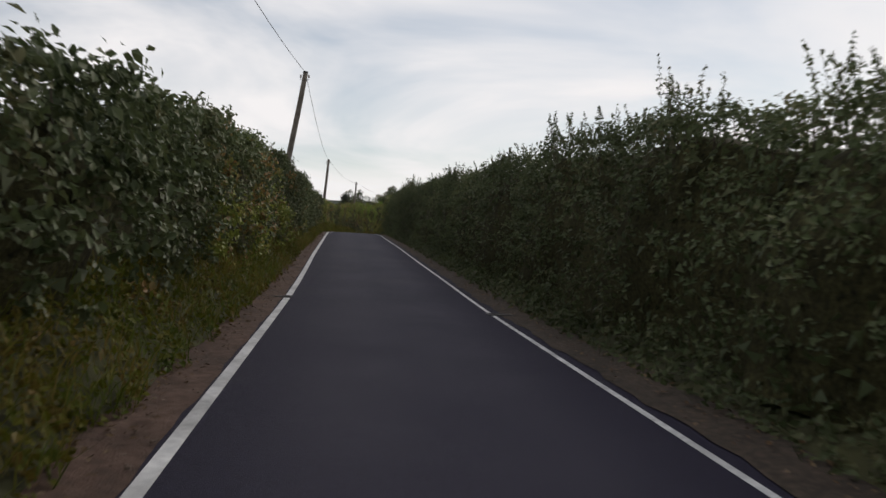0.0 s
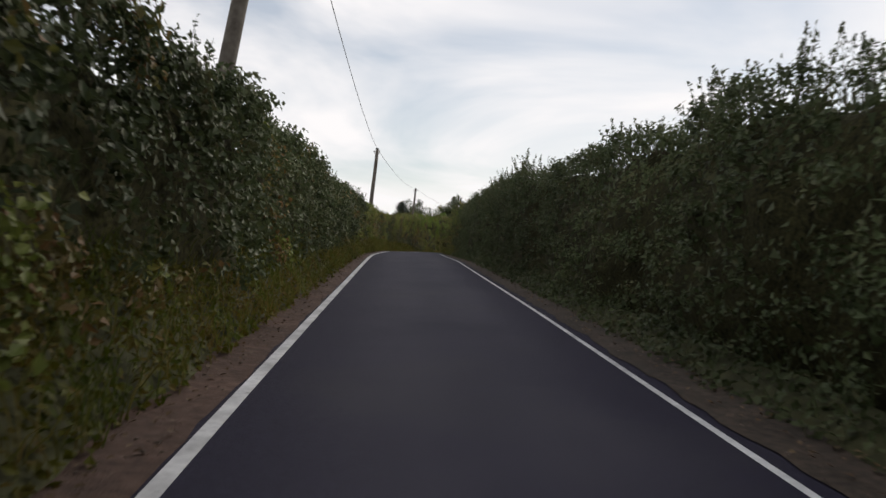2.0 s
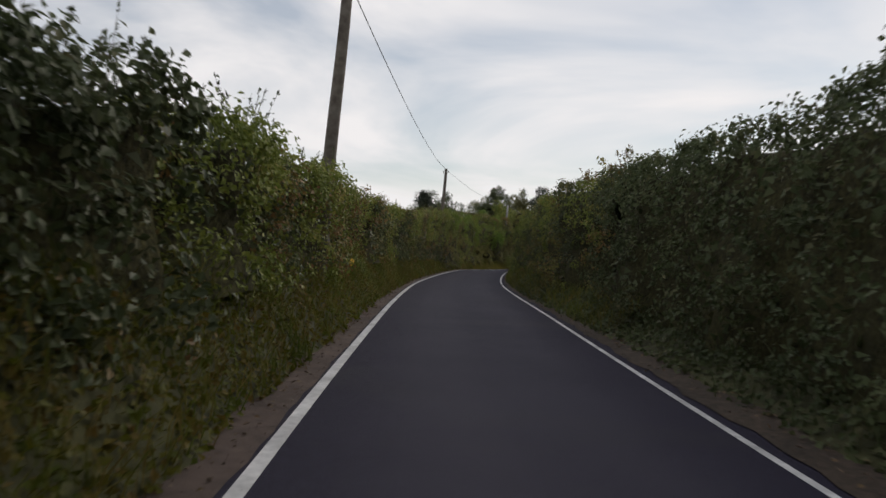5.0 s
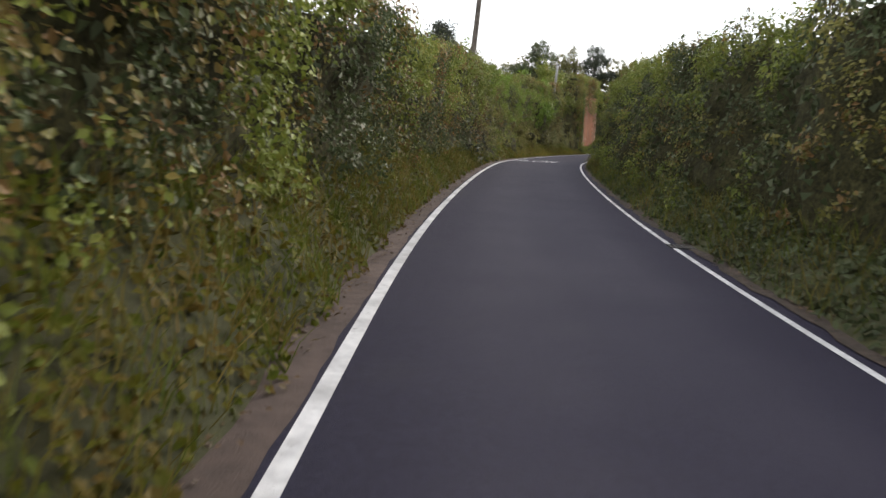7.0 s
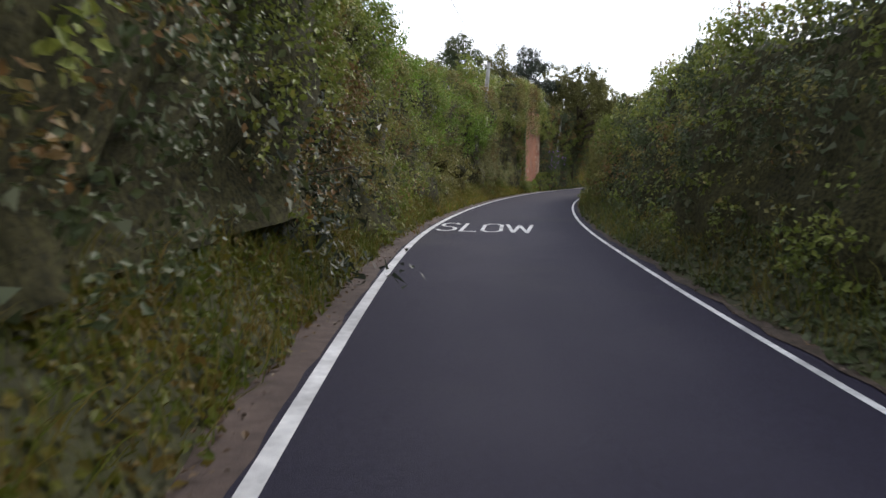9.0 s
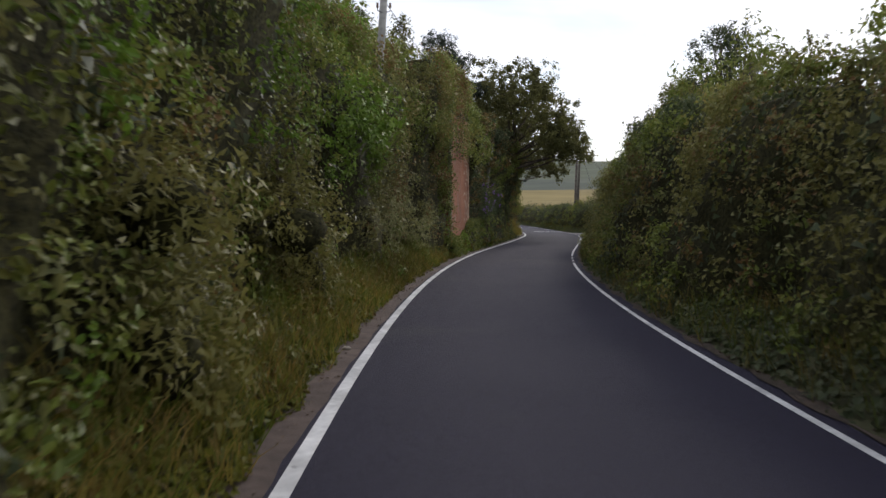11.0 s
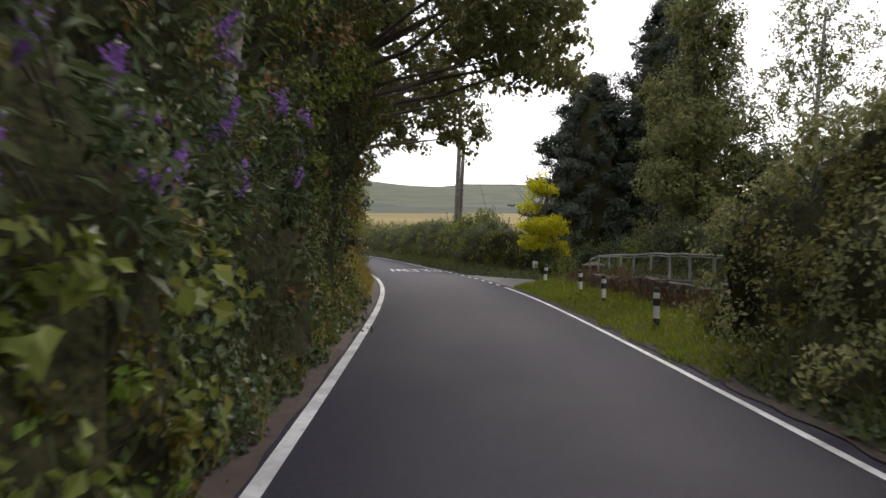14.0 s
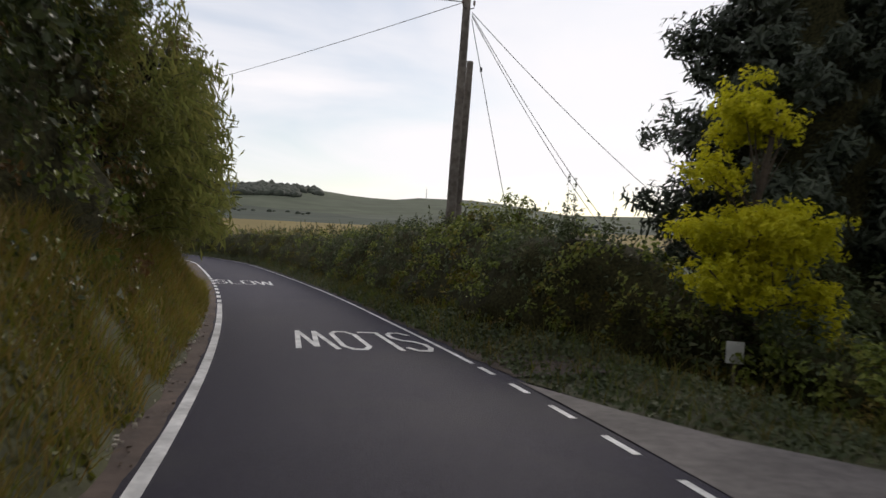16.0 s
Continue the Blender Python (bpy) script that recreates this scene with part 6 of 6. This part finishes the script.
def drive():
    far = [(187.5, 1.9), (185.8, 2.3), (184.4, 2.8), (183.5, 3.4), (182.9, 4.2), (182.5, 6.5), (182.6, 10.0)]
    near = [(178.6, 1.9), (179.3, 2.25), (179.9, 2.8), (180.2, 3.6), (180.4, 4.6), (180.5, 6.5), (180.6, 10.0)]
    v, f = [], []
    for a, b in zip(far, near):
        for k in np.linspace(0, 1, 7):
            v.append(lane(a[0] + (b[0] - a[0]) * k, a[1] + (b[1] - a[1]) * k, 0.012 + 0.022 * min(1.0, (a[1] - 1.9) / 0.5) + 0.004 * np.sin(9 * k)))
    for i in range(len(far) - 1):
        for j in range(6):
            f.append((i * 7 + j, i * 7 + j + 1, (i + 1) * 7 + j + 1, (i + 1) * 7 + j))
    tagged(mesh_object("drive", v, f, M["concrete"], smooth=True), "pale concrete drive entrance beside the lane", "drive", kind="structure")


drive()

# small pale notice board by the drive
x, y, z = lane(187.45, 4.75)
root = thing("notice_board", "small pale tilted board on a stake", "sign", (float(x), float(y), float(z)), -38)
part("board", box_bm(0.22, 0.02, 0.28, (0, 0, 0.62), 0.004), M["white"], root)
part("stake", box_bm(0.03, 0.03, 0.70, (0, 0.03, 0.33), 0.003), M["wood"], root)

# ---------------- gate, drains and stones ----------------


def field_gate():
    x, y, z = lane(184.5, 6.85)
    root = thing("wooden_gate", "low weathered wooden gate standing open beside the pier", "gate", (float(x), float(y), float(z)), math.degrees(heading(182.5)) - 112)
    for k in (0.0, 1.3):
        part("gate_post", box_bm(0.07, 0.07, 0.72, (k, 0, 0.36), 0.006), M["wood"], root)
    for h in (0.16, 0.34, 0.52, 0.66):
        part("gate_rail", box_bm(1.24, 0.03, 0.07, (0.65, -0.04, h), 0.005), M["wood"], root)
    bm = box_bm(1.3, 0.028, 0.06, (0, 0, 0), 0.005)
    bmesh.ops.transform(bm, matrix=pose(0.65, -0.075, 0.40, 0, -22, 0), verts=bm.verts[:])
    part("gate_brace", bm, M["wood"], root)


field_gate()


def drain(s, off):
    """An iron gully grate let into the road edge."""
    x, y, z = lane(s, off)
    root = thing("drain_grate", "dark iron gully grate at the road edge", "drain", (float(x), float(y), float(z) + 0.012), math.degrees(heading(s)), group="gully grates")
    for k in (-0.2, 0.2):
        part("frame_bar", box_bm(0.04, 0.36, 0.02, (k, 0, 0), 0.003), M["black"], root)
    for k in (-0.16, 0.16):
        part("frame_bar", box_bm(0.36, 0.04, 0.02, (0, k, 0), 0.003), M["black"], root)
    part("pit", box_bm(0.36, 0.28, 0.004, (0, 0, -0.006)), M["litter"], root)
    for k in np.linspace(-0.13, 0.13, 6):
        part("grate_bar", box_bm(0.022, 0.28, 0.016, (float(k), 0, 0.0), 0.002), M["black"], root)


for s_, o_ in ((15.02, -1.9), (13.65, 1.88), (90.75, 1.92)):
    drain(s_, o_)


def pebbles(name, label, side, spans, count, inner, outer, lo, hi, seed, mat):
    """Loose stones and crumbs of earth lying along the road edge."""
    rng = np.random.default_rng(seed)
    bm = bmesh.new()
    bmesh.ops.create_cube(bm, size=1.5)
    bmesh.ops.triangulate(bm, faces=bm.faces[:])
    uv = np.array([v.co for v in bm.verts])
    uf = np.array([[v.index for v in f.verts] for f in bm.faces])
    bm.free()
    s = np.concatenate([rng.uniform(a, b, int(count * (b - a) / sum(q - p for p, q in spans))) for a, b in spans])
    n = len(s)
    r = lo * (hi / lo) ** (rng.random(n) ** 2.2)
    c = lane(s, side * rng.uniform(inner, outer, n), 0.03) + np.stack([0 * r, 0 * r, 0.2 * r], -1)
    squash = np.stack([rng.uniform(0.7, 1.3, n), rng.uniform(0.7, 1.3, n), rng.uniform(0.4, 0.7, n)], -1)
    lump = 1 + rng.normal(0, 0.2, (n, len(uv), 1))
    v = (c[:, None] + uv[None] * lump * (squash * r[:, None])[:, None]).reshape(-1, 3)
    f = (uf[None] + (np.arange(n) * len(uv))[:, None, None]).ravel()
    tagged(array_object(name, v, f, 3, mat), label, "stones", kind="stuff")


SPAN = [(-8, 178), (188, 230)]
pebbles("pebbles", "small brown stones and earth crumbs along the road edge", -1, [(-8, 206)], 2600, 1.84, 2.3, 0.004, 0.020, 101, M["stone_bits"])
pebbles("pebbles", "small brown stones and earth crumbs along the road edge", 1, SPAN, 2000, 1.86, 2.5, 0.004, 0.020, 102, M["stone_bits"])

pebbles("chalk_crumbs", "pale chalky stones washed out along the foot of the bank", -1, [(178, 198)], 1500, 2.02, 2.42, 0.008, 0.045, 105, M["pale_stone"])


def litter(side, spans, count, inner, outer, seed):
    """Dead leaves lying on the bare earth."""
    rng = np.random.default_rng(seed)
    s = np.concatenate([rng.uniform(a, b, int(count * (b - a) / sum(q - p for p, q in spans))) for a, b in spans])
    o = inner + (outer - inner) * rng.random(len(s)) ** 0.7
    p = lane(s, side * o, 0.045 + 0.04 * (o - inner))
    ob = leaves("dead_leaves", p, np.tile([0, 0, 2.5], (len(p), 1)), 0.055, M["dead"], wide=0.7, droop=0.0, rng=rng)
    tagged(ob, "brown dead leaves scattered on the bare earth", "leaf litter", kind="stuff")


litter(-1, [(-8, 150)], 7000, 1.9, 2.5, 103)
litter(1, [(-8, 164)], 9000, 1.95, 3.1, 104)


def withered_leaf(s, off, h):
    """A broad limp leaf hung on the face of the hedge."""
    x, y, z = lane(s, off, h)
    n, v, f = 9, [], []
    for i in range(n):
        t = i / (n - 1)
        w = 0.045 * math.sin(math.pi * min(1.0, 0.12 + 0.9 * t)) ** 0.8
        for k in (-1, 0, 1):
            v.append((w * k, -0.03 * math.sin(3 * t) + 0.018 * abs(k), 0.08 - 0.16 * t + 0.02 * k * math.sin(7 * t)))
    for i in range(n - 1):
        for k in (0, 1):
            f.append((3 * i + k, 3 * i + k + 1, 3 * i + k + 4, 3 * i + k + 3))
    ob = mesh_object("withered_leaf", v, f, M["gold_leaf"], smooth=True)
    ob.matrix_basis = pose(float(x), float(y), float(z), 0, 18, 40)
    tagged(ob, "large limp yellow leaf hanging on the hedge face", "leaf")


withered_leaf(71.75, -2.3, 1.02)


def stone(s, off, r, seed):
    rng = np.random.default_rng(seed)
    x, y, z = lane(s, off)
    root = thing("stone", "pale rough stone lying at the road edge", "stone", (float(x), float(y), float(z) + 0.03), group="edge stones")
    bm = bmesh.new()
    bmesh.ops.create_icosphere(bm, subdivisions=2, radius=r)
    for v in bm.verts:
        v.co = Vector((v.co.x * 1.3, v.co.y, v.co.z * 0.7)) * (1 + rng.normal(0, 0.07))
    part("stone_body", bm, M["pale_stone"], root)


for i, (s_, o_, r_) in enumerate(((143.8, -2.3, 0.07), (144.0, -2.42, 0.05), (151.0, -2.05, 0.04), (153.4, -2.0, 0.045), (157.2, -1.98, 0.035), (132.4, -2.0, 0.04))):
    stone(s_, o_, r_, 110 + i)
